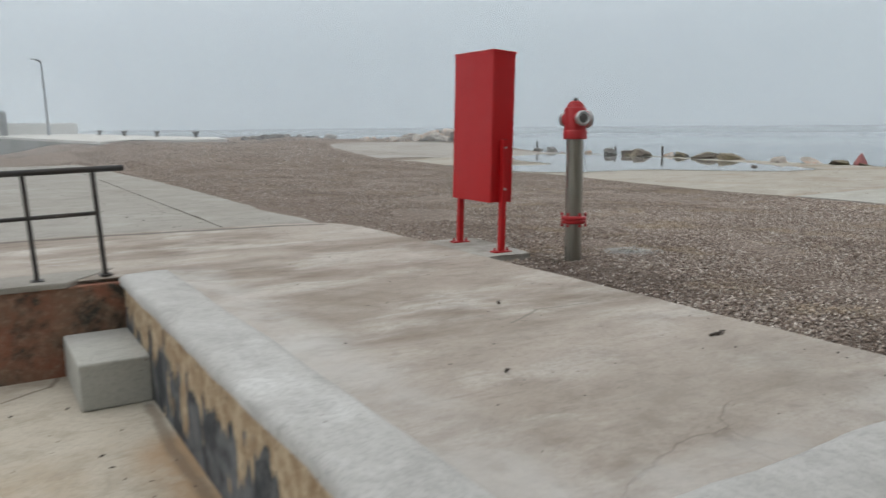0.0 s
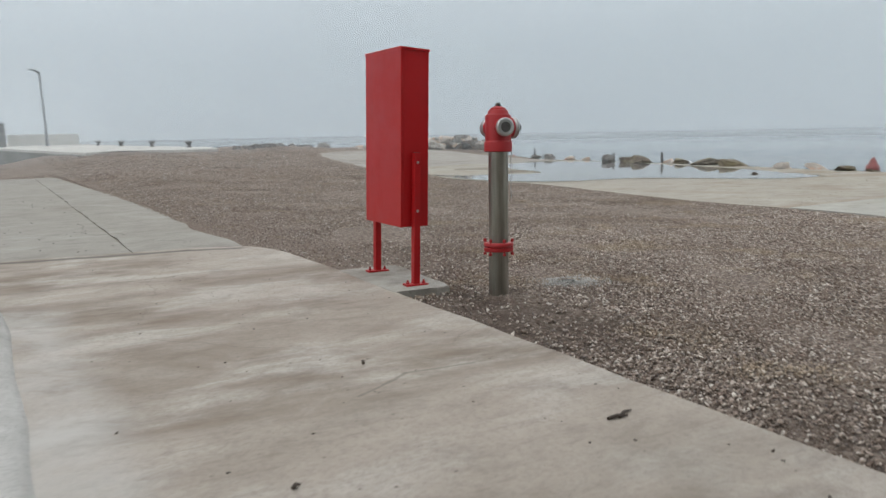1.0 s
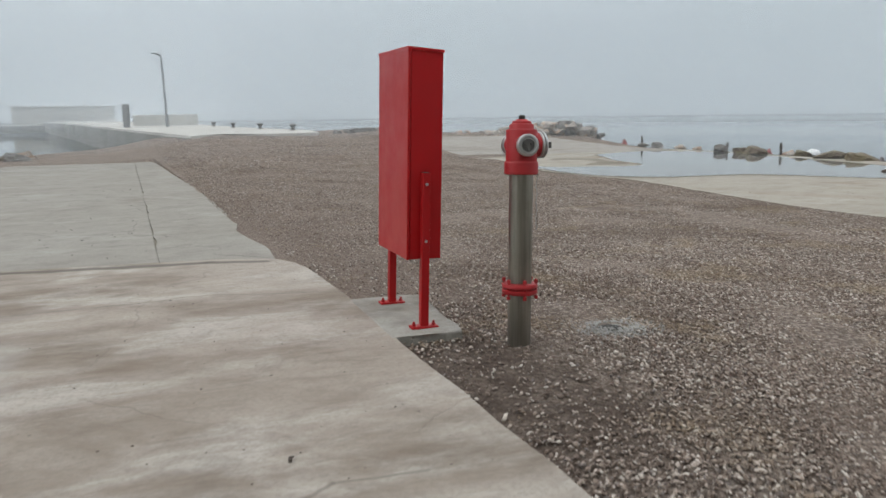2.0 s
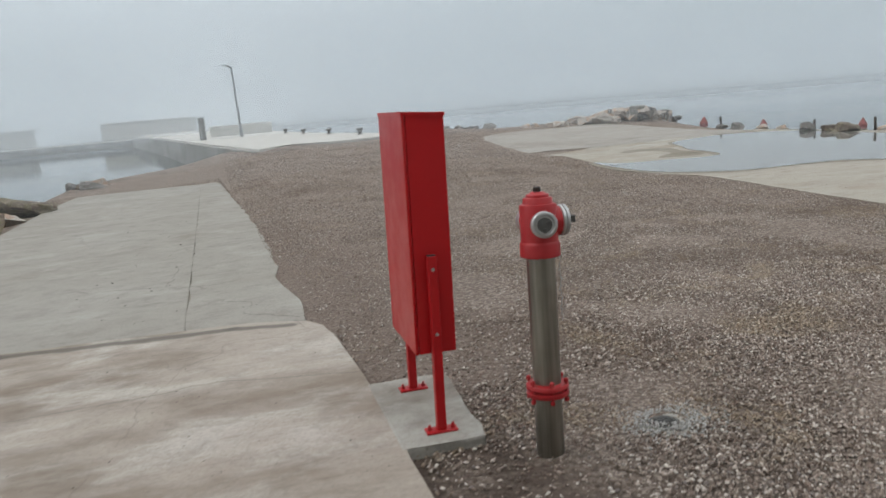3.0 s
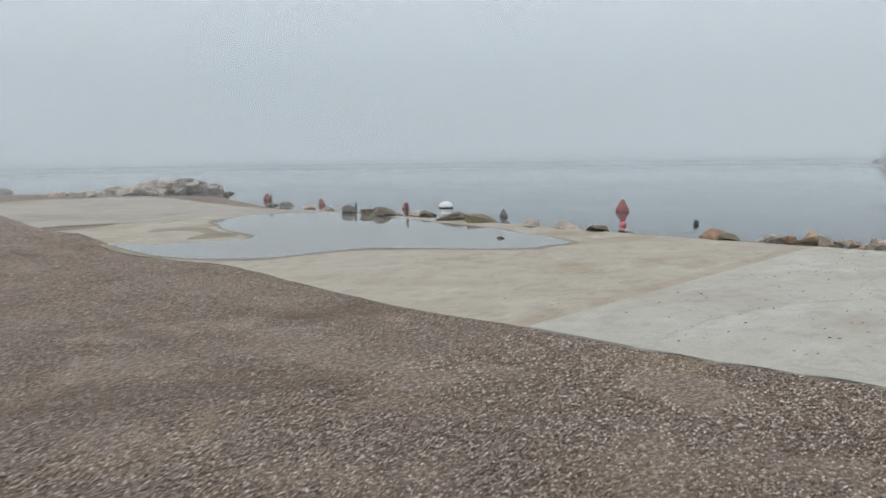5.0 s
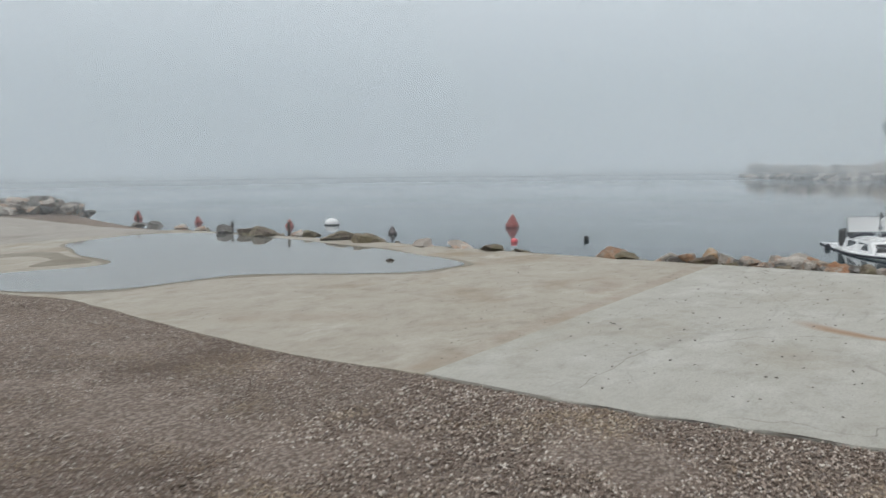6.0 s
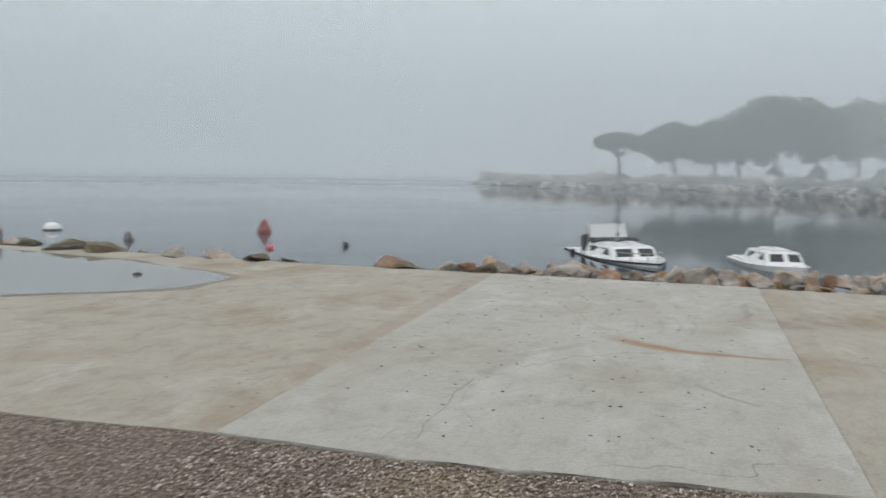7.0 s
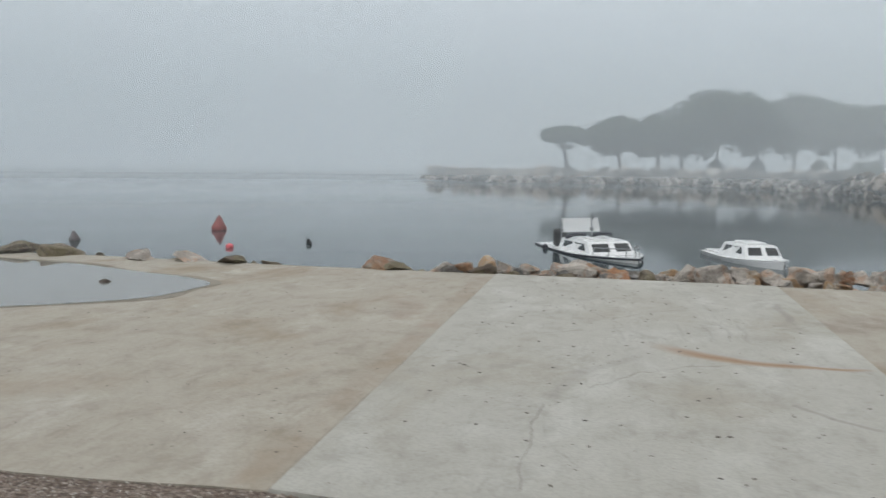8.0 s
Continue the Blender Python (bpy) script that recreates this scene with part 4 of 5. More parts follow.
# ---- buoys ----
def buoy(x, y, s, material, label, lean=0.0):
    b = thing("mooring_buoy", label, "buoy", "mooring buoys", at=pose(x, y, SEA, lean, lean * 0.6, 0))
    part("float", lathe(bmesh.new(), [(0.02 * s, -0.4 * s), (0.26 * s, -0.1 * s), (0.30 * s, 0.0), (0.30 * s, 0.10 * s), (0.27 * s, 0.17 * s), (0.20 * s, 0.27 * s), (0.14 * s, 0.40 * s), (0.09 * s, 0.5 * s)], 20), material, b, smooth=True)
    part("neck", lathe(bmesh.new(), [(0.055 * s, 0.49 * s), (0.06 * s, 0.56 * s), (0.03 * s, 0.58 * s)], 12), material, b, smooth=True)
    bm = bmesh.new()
    for k in range(12):
        a, c = 2 * math.pi * k / 12, 2 * math.pi * (k + 1) / 12
        rod(bm, (0.05 * s * math.cos(a), 0, 0.60 * s + 0.05 * s * math.sin(a)), (0.05 * s * math.cos(c), 0, 0.60 * s + 0.05 * s * math.sin(c)), 0.011 * s, 6)
    part("ring", bm, M_GALV, b)


buoy(31.3, 18.6, 0.86, M_BUOY, "faded red conical mooring buoy floating on calm water", 2)
buoy(26.5, 20.7, 0.52, M_BUOYDK, "grimy dark conical mooring buoy on calm water", -3)
buoy(27.3, 26.8, 0.55, M_BUOY, "small red conical mooring buoy on calm water", 2)
buoy(27.0, 32.3, 0.55, M_BUOY, "small red conical mooring buoy on calm water", -2)
buoy(27.6, 37.8, 0.7, M_BUOY, "faded red conical mooring buoy on calm water", 3)
ball = thing("float_ball", "white round mooring float with a dark waterline", "buoy", at=pose(28.8, 25.85, SEA))
part("shell", lathe(bmesh.new(), [(0.05, -0.22), (0.27, -0.08), (0.31, 0.03), (0.29, 0.14), (0.2, 0.25), (0.06, 0.29)], 20), M_WHITE, ball, smooth=True)
part("band", lathe(bmesh.new(), [(0.295, -0.05), (0.316, -0.01), (0.316, 0.03), (0.305, 0.05)], 20), M_NAVY, ball, smooth=True)
pk = thing("net_float", "small pink plastic net float on the water", "buoy", at=pose(26.0, 15.4, SEA))
part("shell", lathe(bmesh.new(), [(0.02, -0.07), (0.09, -0.03), (0.11, 0.03), (0.09, 0.09), (0.03, 0.12)], 14), M_PINK, pk, smooth=True)
# float-shaped stand-in for what is likely a swimming cormorant
mk = thing("bird_stand_in", "small dark float shape standing in for a swimming bird", "buoy", at=pose(27.65, 13.73, SEA) @ Matrix.Scale(0.62, 4))
part("shell", lathe(bmesh.new(), [(0.03, -0.12), (0.12, -0.04), (0.14, 0.05), (0.12, 0.13), (0.08, 0.2), (0.03, 0.24)], 14), M_BLACK, mk, smooth=True)
part("bird_neck", rod(bmesh.new(), (-0.03, 0.06, 0.15), (-0.03, 0.10, 0.36), 0.03, 8, 0.02), M_BLACK, mk, smooth=True)


# ---- boats ----
def hull(bm, length, beam, free, bow_rise, m=None):
    """Hull shell, bow at +x, keel below z = 0."""
    n, k = 18, 9
    rows = []
    for i in range(n + 1):
        t = i / n
        x = -length * 0.5 + length * t
        half = beam / 2 * (0.86 + 0.14 * math.sin(min(1.0, t * 2) * math.pi / 2)) * (1 - max(0.0, (t - 0.45) / 0.55) ** 2.4)
        half = max(half, 0.015)
        sheer = free + bow_rise * max(0.0, (t - 0.3) / 0.7) ** 1.8
        row = []
        for j in range(k):
            a = j / (k - 1) * 2 - 1
            w = abs(a)
            z = -0.25 + (sheer + 0.25) * w ** 2.2
            row.append(bm.verts.new((x + 0.18 * w * t, math.copysign(half * (w ** 0.55), a) if a else 0.0, z)))
        rows.append(row)
    for a, c in zip(rows, rows[1:]):
        for j in range(k - 1):
            bm.faces.new((a[j], a[j + 1], c[j + 1], c[j]))
        bm.faces.new((a[0], c[0], c[-1], a[-1]))
    bm.faces.new(rows[0])
    return rows


def loft(bm, low, high):
    a = [bm.verts.new(q) for q in low]
    c = [bm.verts.new(q) for q in high]
    n = len(a)
    for k in range(n):
        bm.faces.new((a[k], a[(k + 1) % n], c[(k + 1) % n], c[k]))
    bm.faces.new(c)
    bm.faces.new(a[::-1])
    return bm


def pane(q, inset, out, material, parent, name="window"):
    """A dark pane on a four-cornered wall: its corners lie inset in the wall's own span (u0, u1, v0, v1)."""
    a, b, c, d = (Vector(v) for v in q)
    n = (b - a).cross(d - a).normalized()
    u0, u1, v0, v1 = inset

    def at(u, v):
        return (a.lerp(b, u)).lerp(d.lerp(c, u), v)
    bm = bmesh.new()
    low = [at(u0, v0), at(u1, v0), at(u1, v1), at(u0, v1)]
    mid = sum(low, Vector()) / 4
    loft(bm, [v - n * 0.01 for v in low], [v.lerp(mid, 0.03) + n * out for v in low])
    return part(name, bm, material, parent)


def cabin(boat, x0, x1, wb, wt, z0, z1, rake, back):
    """Deckhouse, bow at +x: lower and upper outline with a raked windscreen, and its panes."""
    low = [(x0, -wb, z0), (x1, -wb * 0.82, z0), (x1 + 0.12, 0, z0), (x1, wb * 0.82, z0), (x0, wb, z0)]
    high = [(x0 + back, -wt, z1), (x1 - rake, -wt * 0.9, z1), (x1 - rake + 0.08, 0, z1 + 0.02), (x1 - rake, wt * 0.9, z1), (x0 + back, wt, z1)]
    bm = loft(bmesh.new(), low, high)
    bmesh.ops.bevel(bm, geom=list(bm.edges), offset=0.03, segments=2, affect="EDGES")
    house = part("deckhouse", bm, M_WHITE, boat, smooth=True)
    for i in (1, 2):
        q = (low[i], low[i + 1], high[i + 1], high[i])
        win = pane(q, (0.13, 0.87, 0.38, 0.86), 0.006, M_GLASS, house, "windscreen")
    for i, flip in ((0, 0), (3, 1)):
        q = (low[i], low[i + 1], high[i + 1], high[i])
        for u0, u1 in ((0.14, 0.44), (0.54, 0.86)):
            pane(q, (u0, u1, 0.40, 0.84), 0.006, M_GLASS, house, "side_window")
    return house


def boat_a():
    bt = thing("cabin_boat", "small white cabin motorboat with a raised canvas and dark covers", "boat", at=pose(27.9, 5.52, SEA - 0.25, 1.0, 0.0, 206) @ Matrix.Scale(0.93, 4))
    bm = bmesh.new()
    hull(bm, 5.2, 2.0, 0.34, 0.08)
    h = part("hull", bm, M_WHITE, bt, smooth=True)
    bm = bmesh.new()
    for s in (-1, 1):
        for k in range(12):
            t0, t1 = k / 12, (k + 1) / 12
            pts = []
            for t in (t0, t1):
                half = 1.0 * (0.86 + 0.14 * math.sin(min(1.0, t * 2) * math.pi / 2)) * (1 - max(0.0, (t - 0.45) / 0.55) ** 2.4)
                pts.append((-2.6 + 5.2 * t + 0.18 * t, s * max(half, 0.015), 0.30 + 0.08 * max(0.0, (t - 0.3) / 0.7) ** 1.8))
            rod(bm, pts[0], pts[1], 0.028, 6)
    part("rub_rail", bm, M_NAVY, h, "dark rubbing strake")
    house = cabin(bt, -0.85, 1.35, 0.84, 0.70, 0.26, 0.68, 0.40, 0.05)
    part("sliding_hatch", box(bmesh.new(), (-0.1, -0.3, 0.675), (0.6, 0.3, 0.715), bevel=0.012), M_WHITE, house)
    for a, e in (((0.12, -0.74), (0.0, -0.06)), ((0.0, 0.06), (0.12, 0.74))):
        bm = bmesh.new()
        va, ve = Vector((a[0] - 0.5, a[1], 0.70)), Vector((e[0] - 0.5, e[1], 0.76))
        mid = va.lerp(ve, 0.5) + Vector((0, 0, 0.06))
        rod(bm, va, mid, 0.045, 10, 0.06)
        rod(bm, mid, ve, 0.06, 10, 0.045)
        part("rolled_cover", bm, M_NAVY, bt, "dark rolled canvas cover", smooth=True)
    cv = bmesh.new()
    loft(cv, [(-0.95, -0.60, 0.80), (-0.91, -0.60, 0.80), (-0.91, 0.60, 0.80), (-0.95, 0.60, 0.80)], [(-1.10, -0.58, 1.21), (-1.06, -0.58, 1.21), (-1.06, 0.58, 1.21), (-1.10, 0.58, 1.21)])
    part("canvas_screen", cv, M_CANVAS, bt, "upright off-white canvas screen")
    bm = bmesh.new()
    rod(bm, (-1.0, -0.62, 0.3), (-1.1, -0.60, 1.22), 0.016, 8)
    rod(bm, (-1.0, 0.62, 0.3), (-1.1, 0.60, 1.22), 0.016, 8)
    rod(bm, (-1.1, -0.60, 1.22), (-1.1, 0.60, 1.22), 0.016, 8)
    part("canvas_hoop", bm, M_GALV, bt)
    mast = part("mast", rod(bmesh.new(), (-0.2, 0.0, 0.68), (-0.24, 0.0, 1.42), 0.018, 8), M_GALV, bt)
    fl = bmesh.new()
    loft(fl, [(-0.24, 0.0, 1.2), (-0.23, 0.0, 1.44), (-0.3, 0.1, 1.26)], [(-0.24, 0.012, 1.2), (-0.23, 0.012, 1.44), (-0.3, 0.112, 1.26)])
    part("flag", fl, M_NAVY, mast, "furled dark pennant")
    part("lamp", lathe(bmesh.new(), [(0.04, 0.9), (0.055, 0.93), (0.055, 1.0), (0.03, 1.02)], 10, Matrix.Translation((-0.2, 0.0, 0))), M_GALV, mast)
    bm = box(bmesh.new(), (-2.85, -0.14, 0.1), (-2.6, 0.14, 0.34), bevel=0.04)
    box(bm, (-2.9, -0.16, 0.34), (-2.55, 0.16, 0.58), bevel=0.07)
    part("outboard_motor", bm, M_BLACK, bt)
    rl = part("bow_rail", bm_rail(1.35, 2.35, 0.62, 0.62), M_GALV, bt)
    part("fender", lathe(bmesh.new(), [(0.03, 0.0), (0.08, 0.06), (0.08, 0.36), (0.03, 0.42)], 12, Matrix.Translation((-1.2, -1.07, 0.02))), M_NAVY, bt, smooth=True)
    part("cockpit_seat", box(bmesh.new(), (-1.7, -0.66, 0.3), (-1.3, -0.26, 0.86), bevel=0.1), M_BLACK, bt, "black padded helm seat")
    part("bow_deck", box(bmesh.new(), (1.3, -0.42, 0.30), (2.2, 0.42, 0.345), bevel=0.02), M_WHITE, bt)
    return bt


def bm_rail(x0, x1, w, top):
    bm = bmesh.new()
    pts = [(x0, -w, top - 0.05), (x0 + 0.6, -w * 0.72, top - 0.02), (x1, -0.14, top), (x1, 0.14, top), (x0 + 0.6, w * 0.72, top - 0.02), (x0, w, top - 0.05)]
    for a, c in zip(pts, pts[1:]):
        rod(bm, a, c, 0.013, 8)
    for q in pts:
        rod(bm, q, (q[0] - 0.05, q[1] * 1.05, 0.30), 0.014, 8)
    return bm


def boat_b():
    bt = thing("cabin_boat", "small white cabin boat with a long roof hatch", "boat", at=pose(27.1, 1.66, SEA - 0.16, -0.5, 0, 196) @ Matrix.Scale(0.71, 4))
    bm = bmesh.new()
    hull(bm, 4.8, 1.95, 0.36, 0.16)
    h = part("hull", bm, M_WHITE, bt, smooth=True)
    house = cabin(bt, -0.85, 1.25, 0.84, 0.62, 0.34, 0.86, 0.40, 0.12)
    part("roof_hatch", box(bmesh.new(), (-0.5, -0.34, 0.855), (0.55, 0.34, 0.935), bevel=0.03), M_WHITE, house)
    part("bow_cleat", box(bmesh.new(), (1.9, -0.05, 0.42), (2.02, 0.05, 0.5), bevel=0.01), M_GALV, bt)
    part("coaming", box(bmesh.new(), (-2.2, -0.7, 0.32), (-0.95, 0.7, 0.44), bevel=0.03), M_WHITE, bt)
    part("waterline", box(bmesh.new(), (-2.3, -0.75, -0.05), (1.2, 0.75, 0.03), bevel=0.02), M_NAVY, h, "dark boot stripe")
    return bt


boat_a()
boat_b()

# ---- quay, lamp, bollards and low walls in the north ----
quay = prism("quay", [(3.82, 27.9), (5.0, 29.4), (6.4, 28.7), (8.3, 28.9), (8.7, 31.5), (8.9, 33), (8.2, 38), (7.5, 44), (6.9, 58), (3.0, 118), (-8, 118), (-1.8, 74.8), (2.3, 39.4)], -2.5, 0.44, M_QUAY, 0.04)
tagged(quay, "pale concrete quay running into the fog", "quay", kind="structure")
quay_wall = prism("wall_quay", [(3.80, 27.95), (2.28, 39.4), (-1.82, 74.8), (-8.05, 118), (-8.3, 118), (-2.05, 74.8), (2.1, 39.4), (3.62, 27.95)], -2.5, 0.36, M_QUAYWALL, 0.02)
tagged(quay_wall, "weathered grey concrete face of the quay above the water", "wall", kind="structure")
for x, y in ((8.15, 32.9), (7.6, 37.7), (7.0, 42.6), (6.6, 48.2)):
    bt = thing("bollard", "short dark cast iron mooring bollard on the quay", "bollard", "quay bollards", at=pose(x, y, 0.44))
    part("post", lathe(bmesh.new(), [(0.13, 0), (0.13, 0.02), (0.08, 0.04), (0.075, 0.16)], 14), M_IRON, bt, smooth=True)
    part("head", lathe(bmesh.new(), [(0.075, 0.15), (0.14, 0.18), (0.15, 0.22), (0.11, 0.26), (0.04, 0.275)], 14), M_IRON, bt, smooth=True)
lamp = thing("street_lamp", "slender grey steel quay lamp post with a bent arm", "street lamp", at=pose(4.15, 49.5, 0.44, 0, -1.5, 0))
part("pole", lathe(bmesh.new(), [(0.10, 0), (0.10, 0.5), (0.07, 0.55), (0.05, 4.05)], 14), M_GALV, lamp, smooth=True)
part("arm", rod(bmesh.new(), (0, 0, 4.03), (-0.28, -0.1, 4.18), 0.05, 8), M_IRON, lamp)
part("lamp_head", box(bmesh.new(), (-0.5, -0.2, 4.13), (-0.2, 0.0, 4.22), bevel=0.03), M_GALV, lamp)
pst = thing("service_pillar", "dark upright service pillar on the quay", "pillar", at=pose(1.95, 50.2, 0.44))
part("shaft", box(bmesh.new(), (-0.19, -0.15, 0), (0.19, 0.15, 1.3), bevel=0.03), M_IRON, pst)
part("cap", box(bmesh.new(), (-0.21, -0.17, 1.3), (0.21, 0.17, 1.36), bevel=0.02), M_GALV, pst)
parapet = prism("parapet", [(2.4, 57.0), (6.5, 57.0), (6.5, 57.5), (2.4, 57.5)], 0.4, 1.15, M_QUAY, 0.03)
tagged(parapet, "low grey concrete parapet at the quay's end", "wall", kind="structure")


def shed(x0, x1, y, h, label):
    s = thing("shed", label, "building", "harbour sheds", at=pose(0, 0, SEA))
    part("wall", box(bmesh.new(), (x0, y, 0), (x1, y + 5, h), bevel=0.03), M_QUAY, s)
    part("roof", box(bmesh.new(), (x0 - 0.2, y - 0.2, h), (x1 + 0.2, y + 5.2, h + 0.2), bevel=0.05), M_QUAY, s)


shed(-12.5, 0.6, 124, 3.3, "long low pale shed dim in the fog")
shed(-38, -24, 134, 3.4, "low pale harbour building dim in the fog")
pier = prism("pier", [(-140, 116), (-7.2, 112), (-8.4, 128), (-140, 132)], -2.5, SEA + 0.95, M_QUAYWALL, 0.05)
tagged(pier, "far grey pier dim in the fog", "pier", kind="structure")

# ---- headland with stone pines ----
def headland():
    line = [(117, 22.3), (117.5, 17), (116, 12), (114, 2), (110, -6), (98, -11), (86, -15), (70, -17), (56, -19), (40, -24), (10, -40), (10, -80)]
    pts = curve_loop([(q[0], q[1]) for q in line] + [(200, -80), (260, -20), (240, 40), (150, 40), (124, 29)], 6)
    vs, fs = [], []
    mid = Vector((165, -10))
    steps = ((0.0, -2.2), (0.012, -0.6), (0.03, 0.1), (0.07, 0.2), (0.2, 0.3), (0.5, 0.5))
    n = len(pts)
    for s, z in steps:
        for i, q in enumerate(pts):
            v = Vector(q).lerp(mid, s)
            vs.append((v.x, v.y, z + (0.25 * noise.noise((v.x * 0.3, v.y * 0.3, 0)) if z > 0 else 0)))
    for r in range(len(steps) - 1):
        for i in range(n):
            j = (i + 1) % n
            fs.append((r * n + i, r * n + j, (r + 1) * n + j, (r + 1) * n + i))
    vs.append((mid.x, mid.y, 0.6))
    for i in range(n):
        fs.append(((len(steps) - 1) * n + i, (len(steps) - 1) * n + (i + 1) % n, len(vs) - 1))
    tagged(link("headland", vs, fs, M_SCRUB, smooth=True), "low wooded headland across the water", "headland", kind="structure")
    rn = random.Random(5)
    vs, fs = [], []
    base = [(ROCK_MESHES[k].vertices, ROCK_MESHES[k].polygons) for k in range(3)]
    small = rock_low()
    for k in range(1300):
        i = rn.randrange(-14, 66)
        a = Vector(pts[i]).lerp(Vector(pts[i + 1]), rn.random())
        s = rn.random() ** 1.3
        v = a.lerp(mid, 0.004 + 0.035 * s)
        w = rn.uniform(0.45, 1.0) * rn.choice((1.0, 1.0, 1.0, 1.7))
        o = len(vs)
        turn = Matrix.Rotation(rn.uniform(0, 6.28), 3, "Z")
        for q in small[k % 4][0]:
            p = turn @ Vector((q.x * w, q.y * w, q.z * w * 0.62))
            vs.append((v.x + p.x, v.y + p.y, -0.85 + 1.75 * s + p.z))
        fs += [tuple(o + c for c in f) for f in small[k % 4][1]]
    tagged(link("headland_rocks", vs, fs, M_FARROCK), "pale rubble shore of the headland", "rocks", kind="stuff")


def rock_low():
    out = []
    for k in range(4):
        bm = bmesh.new()
        bmesh.ops.create_icosphere(bm, subdivisions=1, radius=1.0)
        for v in bm.verts:
            v.co *= 0.8 + 0.45 * noise.noise(v.co * 1.5 + Vector((k * 4.0, 0, 0)))
        bm.verts.index_update()
        out.append(([v.co.copy() for v in bm.verts], [tuple(v.index for v in f.verts) for f in bm.faces]))
        bm.free()
    return out


headland()


def pine(x, y, z, height, spread, seed, deep=0.5, thick=0.34, label="tall umbrella-crowned stone pine on the headland"):
    rn = random.Random(seed)
    tr = thing("stone_pine", label, "tree", "headland pines", at=pose(x, y, z))
    bm = bmesh.new()
    fork = height * (0.62 - 0.40 * deep)
    lean = Vector((rn.uniform(-0.5, 0.5), rn.uniform(-0.6, 0.6), 0))
    a = Vector((0, 0, -0.3))
    for k in range(4):
        c = lean * ((k + 1) / 4) ** 1.4 + Vector((0, 0, fork * (k + 1) / 4))
        rod(bm, a, c, thick * (1 - 0.12 * k), 8, thick * (1 - 0.12 * (k + 1)))
        a = c
    part("trunk", bm, M_BARK, tr)
    crown_h = height * deep * rn.uniform(0.92, 1.08)
    lobes = []
    for k in range(11):
        ang = k * 2.4 + rn.uniform(-0.3, 0.3)
        rr = spread * 0.5 * math.sqrt((k + 0.4) / 11) * 0.92
        top = height - crown_h * (0.35 + 0.5 * (rr / (spread * 0.5)) ** 2)
        lobes.append(Vector((lean.x + rr * math.cos(ang), lean.y + rr * math.sin(ang), top)))
    bm = bmesh.new()
    for q in lobes:
        knee = a.lerp(q, 0.55) + Vector((0, 0, -0.06 * height))
        rod(bm, a, knee, thick * 0.34, 6, thick * 0.22)
        rod(bm, knee, q, thick * 0.22, 6, thick * 0.08)
    part("limbs", bm, M_BARK, tr)
    vs, fs = [], []
    for q in lobes:
        R = spread * rn.uniform(0.17, 0.24)
        for k in range(560):
            d = Vector((rn.gauss(0, 1), rn.gauss(0, 1), rn.gauss(0, 1))).normalized() * rn.uniform(0.45, 1.06)
            p = q + Vector((d.x * R, d.y * R, d.z * crown_h * (0.36 if d.z > 0 else 0.46)))
            s = rn.uniform(0.22, 0.44)
            e = Vector((rn.gauss(0, 1), rn.gauss(0, 1), rn.gauss(0, 0.6))).normalized()
            g = e.orthogonal().normalized()
            h = e.cross(g)
            o = len(vs)
            vs += [p + e * s, p + g * s * 0.8, p - e * s * 0.7 + h * s * 0.4, p - g * s * 0.7 - h * s * 0.5]
            fs += [(o, o + 1, o + 2), (o, o + 2, o + 3), (o, o + 3, o + 1)]
    crown = link("crown", vs, fs, M_NEEDLE, tr)
    return tr


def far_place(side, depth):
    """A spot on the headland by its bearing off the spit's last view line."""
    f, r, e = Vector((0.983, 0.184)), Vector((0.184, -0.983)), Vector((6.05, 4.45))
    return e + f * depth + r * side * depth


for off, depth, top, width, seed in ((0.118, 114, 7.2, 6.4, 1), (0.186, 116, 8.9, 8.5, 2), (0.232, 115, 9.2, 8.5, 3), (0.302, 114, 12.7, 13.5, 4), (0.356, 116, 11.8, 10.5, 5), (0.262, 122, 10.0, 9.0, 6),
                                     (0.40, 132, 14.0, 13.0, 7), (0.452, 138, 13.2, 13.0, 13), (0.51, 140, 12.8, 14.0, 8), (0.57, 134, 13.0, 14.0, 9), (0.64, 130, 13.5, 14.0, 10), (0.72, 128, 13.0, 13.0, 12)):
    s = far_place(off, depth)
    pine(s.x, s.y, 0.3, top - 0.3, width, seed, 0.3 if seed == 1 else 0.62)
rnd2 = random.Random(8)
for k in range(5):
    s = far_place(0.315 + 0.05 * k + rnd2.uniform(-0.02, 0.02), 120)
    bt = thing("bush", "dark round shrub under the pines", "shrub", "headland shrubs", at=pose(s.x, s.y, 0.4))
    vs, fs = [], []
    for q in range(420):
        d = Vector((rnd2.gauss(0, 1), rnd2.gauss(0, 1), abs(rnd2.gauss(0, 1)))).normalized() * rnd2.uniform(0.5, 1.05)
        p = Vector((d.x * 1.3, d.y * 1.3, d.z * 2.0 + 0.3))
        e = Vector((rnd2.gauss(0, 1), rnd2.gauss(0, 1), rnd2.gauss(0, 1))).normalized() * 0.22
        g = e.orthogonal().normalized() * 0.2
        o = len(vs)
        vs += [p + e, p + g, p - e, p - g]
        fs += [(o, o + 1, o + 2, o + 3)]
    link("foliage", vs, fs, M_NEEDLE, bt)

